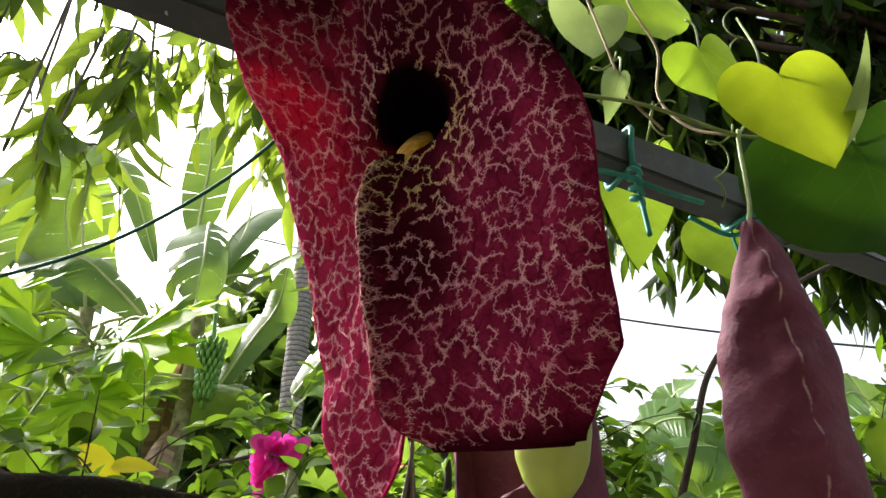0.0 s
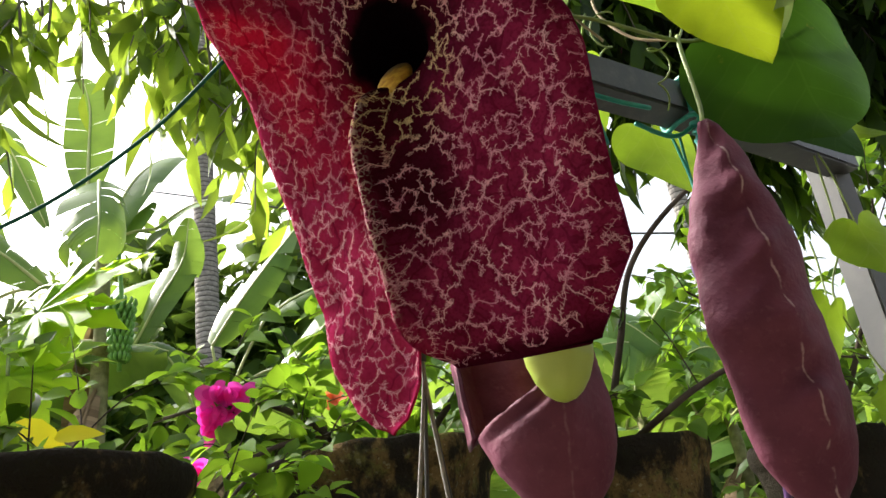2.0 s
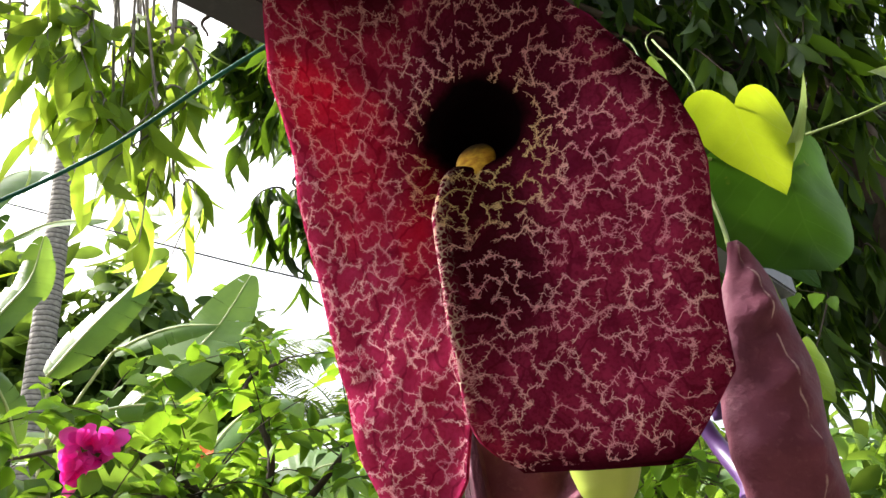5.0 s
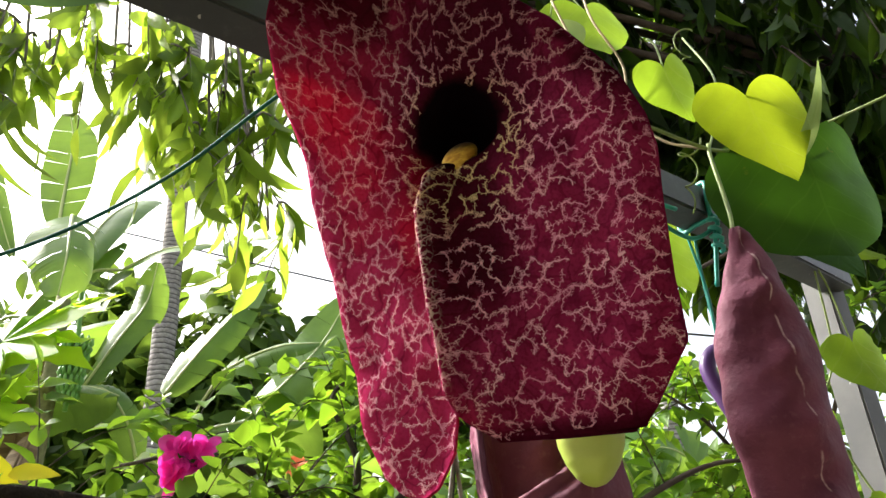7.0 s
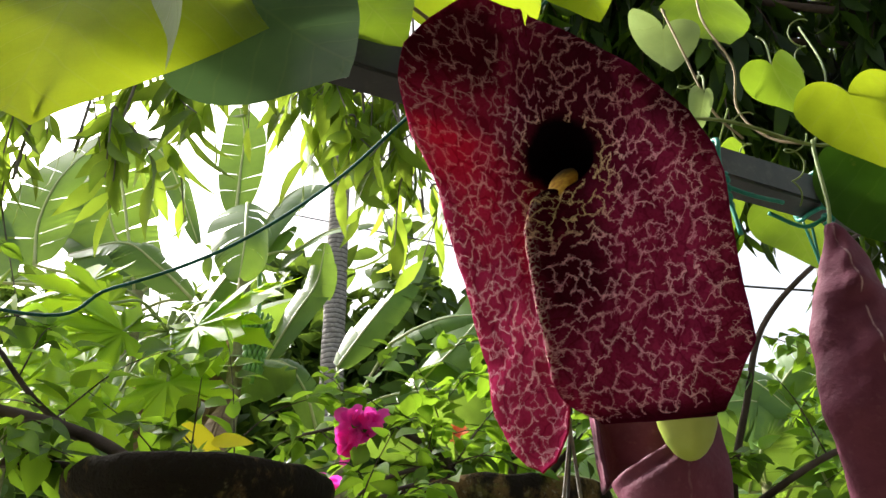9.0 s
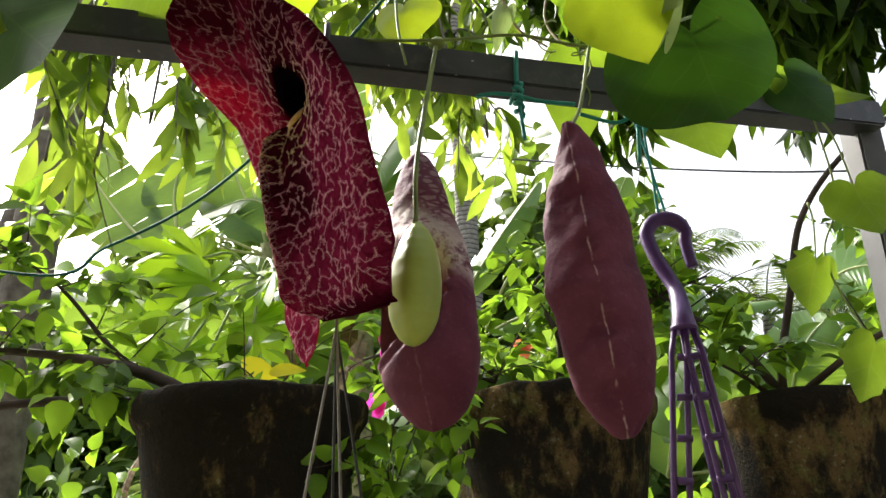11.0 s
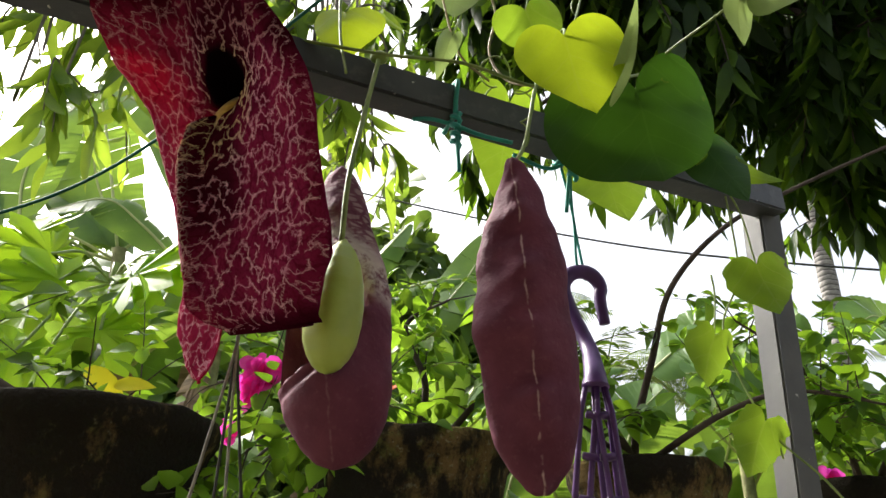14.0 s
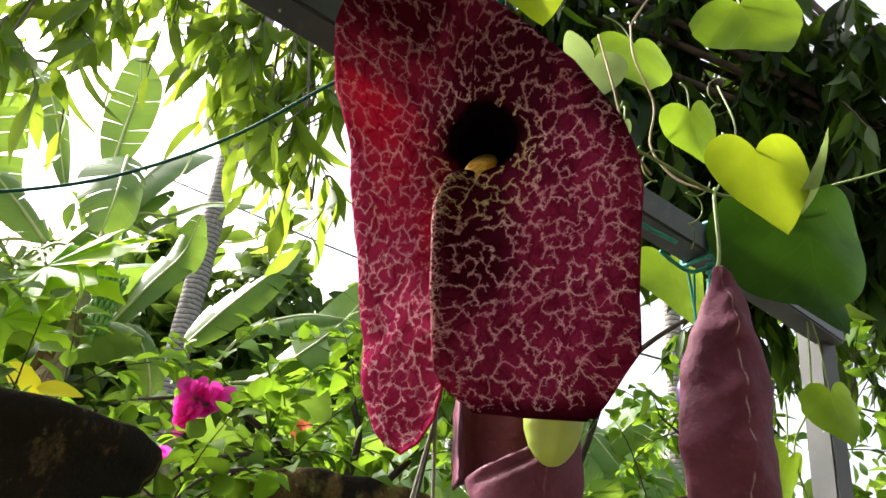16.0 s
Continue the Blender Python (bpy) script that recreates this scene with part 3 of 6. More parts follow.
def skin(u, v):
    """Height of the flower's face over its plane."""
    uf = interp(v, SPLIT)
    above = smoothstep(v, -0.004, 0.045)
    half = lerp(0.0022, 0.030, above)
    s = smoothstep(u, uf - half * 1.6, uf + half * 0.4 + 0.0001)
    low = left_bowl(u, v) - 0.36 * (u + 0.066) * smoothstep(-v, 0.085, 0.125)
    h = lerp(low, right_bowl(u, v), s) + 0.020 * smoothstep(v, 0.03, 0.10) * smoothstep(-u, 0.045, 0.10)
    # rolled lip beside the fold
    if v < 0.02:
        h += 0.013 * math.exp(-((u - uf - 0.003) / 0.0065) ** 2) * smoothstep(-v, -0.006, 0.006) * (1 - 0.5 * smoothstep(-v, 0.03, 0.10))
        h -= 0.010 * smoothstep(u, uf - 0.035, uf - 0.006) * (1 - s) * smoothstep(v, -0.09, -0.03)
    # funnel of the throat
    du, dv = (u + 0.005) * 0.80, (v - 0.014) * (1.5 if v < 0.014 else 1.0)
    r2 = du * du + dv * dv
    h -= 0.026 * math.exp(-((r2 / 0.015 ** 2) ** 2)) + 0.010 * math.exp(-r2 / 0.035 ** 2)
    # soft dents
    p = Vector((u, v, 0.3))
    h += 0.0035 * noise.noise(p * 28) + 0.0012 * noise.noise(p * 80)
    return h


def sheet(bm, rows, v0, v1, lo, hi, nu, bias, curl):
    grid = []
    for i in range(rows + 1):
        v = lerp(v0, v1, i / rows)
        a, b = lo(v), hi(v)
        line = []
        for j in range(nu + 1):
            t = j / nu
            t = 1 - (1 - t) ** bias if bias > 0 else t ** (-bias)
            u = lerp(a, b, t)
            line.append(bm.verts.new((u, v, skin(u, v) - curl(u, v, u - a, b - u))))
        grid.append(line)
    for p, q in zip(grid, grid[1:]):
        for j in range(nu):
            bm.faces.new((p[j], p[j + 1], q[j + 1], q[j]))


def vein_net(edge_l, in_l, in_r, edge_r, curl_l, curl_r):
    """Crooked pale veins on the petal: an uneven net of cells, open twigs into them and short thorns."""
    rng = random.Random(17)
    bm = bmesh.new()

    def place(p):
        u, v = p
        if not -0.158 < v < 0.119:
            return None
        left = u < (in_l(v) if v < -0.106 else interp(v, SPLIT))
        if left:
            a, b = u - edge_l(v), in_l(v) - u
        else:
            if not -0.138 < v < 0.100:
                return None
            a, b = u - in_r(v), edge_r(v) - u
        if a < 0.0006 or b < 0.0006:
            return None
        e = math.hypot((u + 0.006) * 0.74, v - 0.021)
        if e < 0.021 + 0.005 * noise.noise(Vector((u * 160, v * 160, 2.0))):
            return None
        h = skin(u, v) - (curl_l if left else curl_r)(u, v, a, b)
        return Vector((u, v, h + 0.00035))

    def ribbon(pts, w0, w1):
        last = None
        for i, p in enumerate(pts):
            q = pts[min(i + 1, len(pts) - 1)]
            o = pts[max(i - 1, 0)]
            d = Vector((q[0] - o[0], q[1] - o[1]))
            w = lerp(w0, w1, i / max(len(pts) - 1, 1)) * rng.uniform(0.7, 1.3)
            n = Vector((-d.y, d.x)).normalized() * w if d.length > 1e-7 else Vector((w, 0))
            c = place(p)
            if c is None:
                last = None
                continue
            row = [bm.verts.new(c + Vector((n.x, n.y, 0))), bm.verts.new(c - Vector((n.x, n.y, 0)))]
            if last and (last[0].co - row[0].co).length < 0.004:
                bm.faces.new((last[0], last[1], row[1], row[0]))
            last = row

    def crooked(a, b, n, amp):
        """Points from a to b, thrown to the sides by halves."""
        pts = [a, b]
        while len(pts) < n:
            nxt = [pts[0]]
            for p, q in zip(pts, pts[1:]):
                m = ((p[0] + q[0]) / 2 - (q[1] - p[1]) * rng.uniform(-amp, amp), (p[1] + q[1]) / 2 + (q[0] - p[0]) * rng.uniform(-amp, amp))
                nxt += [m, q]
            pts = nxt
        return pts

    def thorns(pts, every, length):
        for p, q in zip(pts, pts[1:]):
            for side in (-1, 1):
                if rng.random() > every:
                    continue
                turn = math.atan2(q[1] - p[1], q[0] - p[0]) + side * radians(rng.uniform(45, 95))
                ln = length * rng.uniform(0.4, 1.3)
                e = (p[0] + ln * math.cos(turn), p[1] + ln * math.sin(turn))
                ribbon(crooked(p, e, 3, 0.25), 0.00017, 0.00005)
                if rng.random() < 0.35:
                    m = ((p[0] + e[0]) / 2, (p[1] + e[1]) / 2)
                    turn += rng.choice((-1, 1)) * 0.9
                    ribbon([m, (m[0] + 0.5 * ln * math.cos(turn), m[1] + 0.5 * ln * math.sin(turn))], 0.00014, 0.00005)

    # a pale scratch on the flap
    ribbon([(0.0575, -0.0690), (0.0610, -0.0682), (0.0650, -0.0680), (0.0685, -0.0672)], 0.0004, 0.0007)
    # an uneven honeycomb
    cell = 0.0056
    nodes, links = {}, []
    for i in range(-22, 23):
        for j in range(-29, 30):
            for k2 in (0, 1):
                x = (i * math.sqrt(3) + (j % 2) * math.sqrt(3) / 2) * cell
                y = (j * 1.5 + (0.5 if k2 else -0.5)) * cell
                nodes[i, j, k2] = (x + rng.gauss(0, 0.0020), y + rng.gauss(0, 0.0021))
    for (i, j, k2) in list(nodes):
        if k2 == 0:
            down = (i - 1 + (j % 2), j - 1, 1), (i + (j % 2), j - 1, 1)
            links += [((i, j, 0), o) for o in ((i, j, 1), *down) if o in nodes]
    for a, b in links:
        if rng.random() < 0.10:
            continue
        pa, pb = nodes[a], nodes[b]
        if math.dist(pa, pb) > 0.02:
            continue
        pts = crooked(pa, pb, 9, 0.26)
        if rng.random() < 0.16:
            pts = pts[: rng.randint(3, 6)]
        w = rng.choice((0.00013, 0.00018, 0.00025))
        ribbon(pts, w, w * rng.uniform(0.6, 1.1))
        thorns(pts, 0.68, 0.0016)
        # an open twig off the middle
        if rng.random() < 0.55:
            m = pts[len(pts) // 2]
            turn = math.atan2(pb[1] - pa[1], pb[0] - pa[0]) + rng.choice((-1, 1)) * radians(rng.uniform(55, 100))
            ln = rng.uniform(0.002, 0.0042)
            tw = crooked(m, (m[0] + ln * math.cos(turn), m[1] + ln * math.sin(turn)), 5, 0.28)
            ribbon(tw, 0.00018, 0.00008)
            thorns(tw, 0.35, 0.0012)
    return bm


def flower():
    ob = thing("pelican_flower", FLOWER_M, "large maroon flower with pale net veins and dark throat", "flower")
    bm = bmesh.new()
    edge_l = lambda v: interp(v, LEFT_EDGE)
    in_l = lambda v: interp(v, LOBE_IN) if v < -0.106 else (interp(v, SPLIT) if v < 0.1052 else lerp(0.004, -0.020, (max(v - 0.1045, 0) / 0.0205) ** 0.8))
    in_r = lambda v: interp(v, FLAP_IN) if v < -0.106 else interp(v, SPLIT)
    edge_r = lambda v: interp(v, RIGHT_EDGE)
    curl_l = lambda u, v, a, b: 0.006 * math.exp(-a / 0.005) - 0.004 * math.exp(-b / 0.004) * (v < -0.106)
    curl_r = lambda u, v, a, b: 0.010 * math.exp(-b / 0.006) + 0.012 * math.exp(-max(v + 0.142 - 0.008 * smoothstep(-u, -0.055, 0.012), 0) / 0.004) * (v < -0.10)
    sheet(bm, 150, -0.161, 0.124, edge_l, in_l, 60, 1.8, curl_l)
    sheet(bm, 130, -0.142, 0.105, in_r, edge_r, 60, -1.25, curl_r)
    bmesh.ops.remove_doubles(bm, verts=bm.verts, dist=0.0006)
    bmesh.ops.recalc_face_normals(bm, faces=bm.faces)
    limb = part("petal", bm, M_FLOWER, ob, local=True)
    m = limb.modifiers.new("thickness", "SOLIDIFY")
    m.thickness, m.offset = 0.0013, -1
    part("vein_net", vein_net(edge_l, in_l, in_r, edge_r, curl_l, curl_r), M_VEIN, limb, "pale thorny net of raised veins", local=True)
    # pale inside of the throat
    bm = bmesh.new()
    bmesh.ops.create_uvsphere(bm, u_segments=20, v_segments=12, radius=1.0, matrix=Matrix.Translation((-0.0075, 0.0058, -0.0075)) @ Matrix.Rotation(radians(-46), 4, "X") @ Matrix.Diagonal((0.0098, 0.0150, 0.0034, 1)))
    part("throat_patch", bm, M_THROAT, ob, "yellow patch in the throat", local=True)
    # tube and stalk behind
    bm = bmesh.new()
    pts = spline([(-0.006, 0.014, -0.050), (-0.030, 0.004, -0.058), (-0.052, 0.03, -0.052), (-0.056, 0.07, -0.040), (-0.05, 0.10, -0.028)], 8)
    tube(bm, pts, [interp(i / (len(pts) - 1), [(0, 0.010), (0.3, 0.010), (0.5, 0.008), (0.8, 0.004), (1, 0.003)]) for i in range(len(pts))], 14)
    part("flower_tube", bm, M_EGG, ob, "pale green curved tube behind the petal", local=True)
    return ob


flower()


# ---------------------------------------------------------------- closed buds
def bud_mesh(length, prof, depth, bulge, seed, dent=None):
    """A flattened sac along -y from its tip at the origin, its seam towards +z."""
    bm = bmesh.new()
    rings, nseg, nrow = [], 56, 110
    for i in range(nrow + 1):
        s = i / nrow
        w = interp(s, prof)
        y = -length * s
        ring = []
        for k in range(nseg):
            a = 2 * math.pi * k / nseg
            x, z = math.cos(a), math.sin(a)
            keel = 0.16 * max(z, 0) ** 10 + 0.12 * max(-z, 0) ** 8
            px, pz = w * x, w * depth * (z * (0.9 + keel))
            q = Vector((px * 30, y * 24, pz * 30 + seed))
            off = bulge * noise.noise(q) + bulge * 1.6 * noise.noise(q * 0.62 + Vector((seed, 0, 0))) + bulge * 0.7 * noise.noise(Vector((q.x * 0.8, q.y * 2.4, q.z)))
            off += bulge * (0.6 * math.sin(s * 30 + seed) + 0.35 * math.sin(s * 71 + 4 * x)) * math.exp(-(x / 0.35) ** 2) * (z > 0)
            ring.append(bm.verts.new((px + off * x, y, pz + off * z)))
            if dent:
                v = ring[-1]
                v.co.z -= dent(v.co)
        rings.append(ring)
    for a, b in zip(rings, rings[1:]):
        for k in range(nseg):
            bm.faces.new((a[k], b[k], b[(k + 1) % nseg], a[(k + 1) % nseg]))
    bm.faces.new(rings[0])
    bm.faces.new(rings[-1][::-1])
    return bm


def hang_frame(tip, foot, face):
    """A frame at tip, its -y towards foot and its z turned to face."""
    y = (Vector(tip) - Vector(foot)).normalized()
    z = Vector(face)
    z = (z - y * z.dot(y)).normalized()
    return Matrix.Translation(tip) @ Matrix((y.cross(z), y, z)).transposed().to_4x4()


BUD_PROF = [(0, 0.003), (0.02, 0.0075), (0.06, 0.0115), (0.15, 0.018), (0.3, 0.0255), (0.46, 0.0305), (0.6, 0.0315), (0.74, 0.0285), (0.86, 0.0228), (0.94, 0.0168), (0.985, 0.0098), (1, 0.004)]
bud = thing("flower_bud", hang_frame((0.168, 0.387, 1.577), (0.184, 0.410, 1.360), (0.10, -1, 0.0)), "closed dusty purple bud with a pale stitched seam", "flower bud", "buds under the bar")
part("sac", bud_mesh(0.224, BUD_PROF, 0.74, 0.0042, 3.1), M_BUD, bud, local=True)
bm = bmesh.new()
tube(bm, spline([(0.169, 0.392, 1.574), (0.178, 0.405, 1.60), (0.186, 0.425, 1.655), (0.189, 0.43, 1.672)], 6), 0.0015, 8)
part("stalk", bm, M_STEM, bud, "thin green stalk")

POUCH_PROF = [(0, 0.002), (0.03, 0.008), (0.10, 0.0145), (0.22, 0.0225), (0.36, 0.030), (0.50, 0.0365), (0.62, 0.0385), (0.76, 0.0385), (0.87, 0.0335), (0.94, 0.0255), (0.98, 0.0155), (1, 0.003)]


def pouch_dent(co):
    """A hollow under the green sac, closed below by a folded lip that climbs on one side."""
    s = -co.y / 0.25
    if co.z < 0:
        return 0.0
    edge = interp(co.x, [(-0.04, 0.79), (-0.012, 0.765), (0.006, 0.725), (0.018, 0.63), (0.028, 0.48)])
    lip = smoothstep(s, edge - 0.012, edge + 0.012)
    hollow = smoothstep(s, 0.40, 0.58) * (1 - lip) * (1 - smoothstep(co.x, 0.012, 0.024))
    swell = 0.017 * lip * (1 - smoothstep(s, 0.80, 0.99)) * math.exp(-((co.x + 0.004) / 0.034) ** 2)
    crease = 0.005 * math.exp(-((s - edge - 0.035) / 0.012) ** 2) * smoothstep(s, 0.45, 0.6)
    return 0.034 * hollow + crease - swell


bud2 = thing("flower_bud", hang_frame((0.032, 0.455, 1.614), (0.055, 0.408, 1.362), (0.1, -1, -0.15)), "half-open mottled purple bud with a pale green sac", "flower bud", "buds under the bar")
part("sac", bud_mesh(0.25, POUCH_PROF, 0.72, 0.0022, 8.3, pouch_dent), M_BUD_PALE, bud2, local=True)
EGG_PROF = [(0, 0.0022), (0.03, 0.0042), (0.09, 0.0088), (0.2, 0.0134), (0.36, 0.0170), (0.5, 0.0185), (0.64, 0.0187), (0.78, 0.0172), (0.88, 0.0138), (0.95, 0.0094), (0.985, 0.0052), (1, 0.001)]
bm = bud_mesh(0.092, EGG_PROF, 1.0, 0.0003, 5.0)
m = hang_frame((0.058, 0.374, 1.512), (0.054, 0.370, 1.418), (0.1, -1, -0.1))
bm.transform(m)
egg = part("green_sac", bm, M_EGG, bud2, "smooth pale green inflated sac")
bm = bmesh.new()
tube(bm, spline([(0.057, 0.372, 1.508), (0.0575, 0.376, 1.56), (0.061, 0.392, 1.62), (0.066, 0.408, 1.684)], 8), 0.0020, 8)
egg_stalk = part("stalk", bm, M_STEM, egg, "thin green stalk")
bm = bmesh.new()
bmesh.ops.create_uvsphere(bm, u_segments=14, v_segments=10, radius=0.0062, matrix=pose(0.066, 0.410, 1.687) @ Matrix.Diagonal((1.2, 1, 0.85, 1)))
part("node", bm, M_STEM, bud2, "small green knot")


# ---------------------------------------------------------------- climbing vine with heart leaves
HEART = [(0.0, 0.0), (0.06, -0.10), (0.17, -0.185), (0.30, -0.20), (0.42, -0.13), (0.495, 0.02), (0.50, 0.18), (0.455, 0.36), (0.36, 0.54), (0.24, 0.71), (0.12, 0.87), (0.035, 0.96), (0.0, 1.0)]


ROUND = [(0.0, 0.0), (0.04, -0.12), (0.13, -0.24), (0.27, -0.31), (0.41, -0.28), (0.52, -0.15), (0.575, 0.06), (0.575, 0.30), (0.525, 0.53), (0.43, 0.72), (0.29, 0.86), (0.13, 0.94), (0.0, 1.0)]


def heart_mesh(width, cup, curl, seed, ragged=0.0, shape=HEART):
    """A heart-shaped leaf, its stalk at the origin, its tip at +y 1."""
    half = [(p.x, p.y) for p in spline([(x, y, 0) for x, y in shape], 3)]
    outline = [(x, y) for x, y in half] + [(-x, y) for x, y in half[-2:0:-1]]
    bm = bmesh.new()
    rings = 7
    loops = []
    for r in range(1, rings + 1):
        t = r / rings
        loop = []
        for i, (x, y) in enumerate(outline):
            my = 0.06 + 0.90 * min(max(y, 0.0), 1.0)
            jag = 1 + ragged * noise.noise(Vector((i * 0.35, seed, 0)))
            px, py = x * t * width * jag * (1 + 0.10 * math.sin(seed * 2.3) * (1 if x > 0 else -1)), lerp(my, y, t)
            if x == 0 and y > 0.5:
                py = lerp(0.96, y, t)
            px += 0.10 * math.sin(seed * 1.7) * py * py
            z = cup * px * px + curl * (py - 0.3) ** 2 + 0.045 * noise.noise(Vector((px * 2.2, py * 2.2, seed))) + 0.02 * t * math.sin(7 * py + seed) * abs(px) * 2
            loop.append(bm.verts.new((px, py, z)))
        loops.append(loop)
    n = len(outline)
    spine = []
    for i, (x, y) in enumerate(outline):
        my = 0.06 + 0.90 * min(max(y, 0.0), 1.0)
        spine.append(bm.verts.new((0.10 * math.sin(seed * 1.7) * my * my, my, curl * (my - 0.3) ** 2 + 0.045 * noise.noise(Vector((0, my * 2.2, seed))))))
    for a, b in zip([spine] + loops, loops):
        for i in range(n):
            q = (a[i], a[(i + 1) % n], b[(i + 1) % n], b[i])
            try:
                bm.faces.new(q)
            except ValueError:
                pass
    bmesh.ops.remove_doubles(bm, verts=bm.verts, dist=0.004)
    bmesh.ops.recalc_face_normals(bm, faces=bm.faces)
    return bm


vine = thing("climbing_vine", (0.437, 0.72, 0), "climbing vine with heart-shaped green leaves on the bar", "vine")


def vine_leaf(stalk, tip, side, width, mat, cup=0.5, curl=-0.15, seed=1.0, label="", ragged=0.0, stem=None, shape=HEART):
    """stalk: the notch; tip: the point; side: a hint at which way the leaf's right goes; width: of the leaf, in metres."""
    stalk, tip = Vector(stalk), Vector(tip)
    length = (tip - stalk).length
    y = (tip - stalk) / length
    x = Vector(side)
    x = (x - y * x.dot(y)).normalized()
    m = Matrix.Translation(stalk) @ Matrix((x, y, x.cross(y))).transposed().to_4x4()
    bm = heart_mesh(width / length, cup, curl, seed, ragged, shape)
    bm.transform(Matrix.Scale(length, 4))
    ob = new("leaf", to_mesh(bm, "leaf", mat))
    ob.parent = vine
    bpy.context.view_layer.update()
    ob.matrix_parent_inverse = vine.matrix_world.inverted()
    ob.matrix_basis = m
    tagged(ob, label)
    if stem is not None:
        bm = bmesh.new()
        tube(bm, spline([stalk, (stalk + Vector(stem)) / 2 + Vector((0.004, 0.004, 0.012)), stem], 6), taper(13, 0.0008, 0.0011), 6)
        part("leaf_stalk", bm, M_STEM, ob)
    return ob


NODE_R = Vector((0.189, 0.43, 1.668))
vine_leaf((0.210, 0.402, 1.694), (0.224, 0.406, 1.622), (1, 0, 0.1), 0.086, M_VINE_BRIGHT, 0.25, -0.1, 1.0, "bright yellow-green heart leaf", stem=(0.205, 0.44, 1.720))
vine_leaf((0.266, 0.440, 1.668), (0.282, 0.449, 1.587), (1, 0.05, 0.16), 0.115, M_VINE_DARK, 0.35, -0.2, 2.0, "large dark green round leaf", shape=ROUND, stem=(0.275, 0.452, 1.690))
vine_leaf((0.400, 0.646, 1.604), (0.415, 0.640, 1.548), (1, 0.1, 0.15), 0.068, M_VINE_MID, 0.6, -0.3, 3.0, ragged=0.3, stem=(0.375, 0.63, 1.685))
vine_leaf((0.182, 0.456, 1.766), (0.202, 0.472, 1.722), (1, 0.3, 0.5), 0.068, M_VINE_MID, 0.3, -0.1, 4.0, stem=(0.18, 0.47, 1.81))
vine_leaf((0.116, 0.530, 1.878), (0.108, 0.520, 1.812), (1, 0.2, 0.1), 0.072, M_VINE_PALE, -0.5, -0.2, 5.0, "pale underside of a leaf", stem=(0.10, 0.46, 1.84))
vine_leaf((0.030, 0.430, 1.752), (0.040, 0.414, 1.692), (1, 0.1, 0.1), 0.060, M_VINE_BRIGHT, 0.5, 0.2, 6.0, stem=(0.03, 0.45, 1.78))
vine_leaf((-0.06, 0.36, 1.80), (-0.035, 0.385, 1.725), (1, 0.3, 0.5), 0.115, M_VINE_BRIGHT, 0.3, -0.1, 7.0, stem=(-0.05, 0.42, 1.83))
vine_leaf((-0.265, 0.21, 1.70), (-0.262, 0.150, 1.528), (1, 0.1, 0), 0.25, M_VINE_BRIGHT, 0.3, 0.1, 8.0, "large yellow-green leaf", stem=(-0.20, 0.30, 1.76))
vine_leaf((-0.205, 0.165, 1.655), (-0.180, 0.150, 1.535), (0.7, -0.7, 0), 0.05, M_VINE_PALE, -1.2, -0.1, 9.0, stem=(-0.21, 0.25, 1.74))
vine_leaf((-0.180, 0.210, 1.640), (-0.110, 0.203, 1.574), (1, 0.1, 0.9), 0.115, M_VINE_SHADE, 0.3, -0.2, 10.0, stem=(-0.17, 0.27, 1.72))
vine_leaf((-0.150, 0.30, 1.745), (-0.105, 0.30, 1.675), (1, 0.1, 0.5), 0.08, M_VINE_MID, 0.3, -0.1, 11.0, stem=(-0.14, 0.34, 1.78))
vine_leaf((0.270, 0.735, 1.775), (0.285, 0.725, 1.690), (1, 0.2, 0.1), 0.100, M_VINE_MID, 0.3, -0.1, 12.0, stem=(0.27, 0.66, 1.78))
vine_leaf((0.165, 0.60, 1.770), (0.150, 0.600, 1.655), (1, 0.2, -0.1), 0.075, M_VINE_MID, 0.3, -0.1, 13.0, stem=(0.16, 0.52, 1.77))
vine_leaf((0.352, 0.588, 1.700), (0.385, 0.575, 1.635), (1, 0.2, 0.7), 0.060, M_VINE_DARK, 0.6, -0.2, 14.0, stem=(0.34, 0.62, 1.72))
vine_leaf((0.352, 0.588, 1.695), (0.415, 0.590, 1.655), (0.3, 0.2, 1), 0.035, M_VINE_MID, 0.9, -0.3, 15.0)
vine_leaf((0.355, 0.655, 1.535), (0.335, 0.650, 1.484), (1, 0.2, -0.2), 0.044, M_VINE_MID, 0.9, -0.3, 16.0, ragged=0.35, stem=(0.36, 0.66, 1.60))
vine_leaf((0.385, 0.640, 1.450), (0.362, 0.634, 1.398), (1, 0.2, -0.2), 0.050, M_VINE_MID, 0.8, -0.3, 17.0, ragged=0.3, stem=(0.40, 0.65, 1.42))
vine_leaf((0.248, 0.418, 1.656), (0.273, 0.381, 1.712), (0.5, 0.6, -0.6), 0.016, M_VINE_PALE, 1.6, -0.4, 18.0, stem=(0.255, 0.45, 1.672))
vine_leaf((0.352, 0.372, 1.706), (0.384, 0.366, 1.690), (0.2, 0.3, 1), 0.052, M_VINE_PALE, 0.3, -0.2, 19.0, stem=(0.338, 0.372, 1.702))
vine_leaf((0.333, 0.372, 1.694), (0.327, 0.370, 1.650), (1, 0.2, 0.1), 0.022, M_VINE_PALE, 1.0, -0.2, 20.0, stem=(0.338, 0.372, 1.702))
vine_leaf((0.332, 0.374, 1.706), (0.308, 0.376, 1.716), (0.2, 0.3, 1), 0.030, M_VINE_PALE, 0.4, -0.2, 21.0, stem=(0.338, 0.372, 1.702))
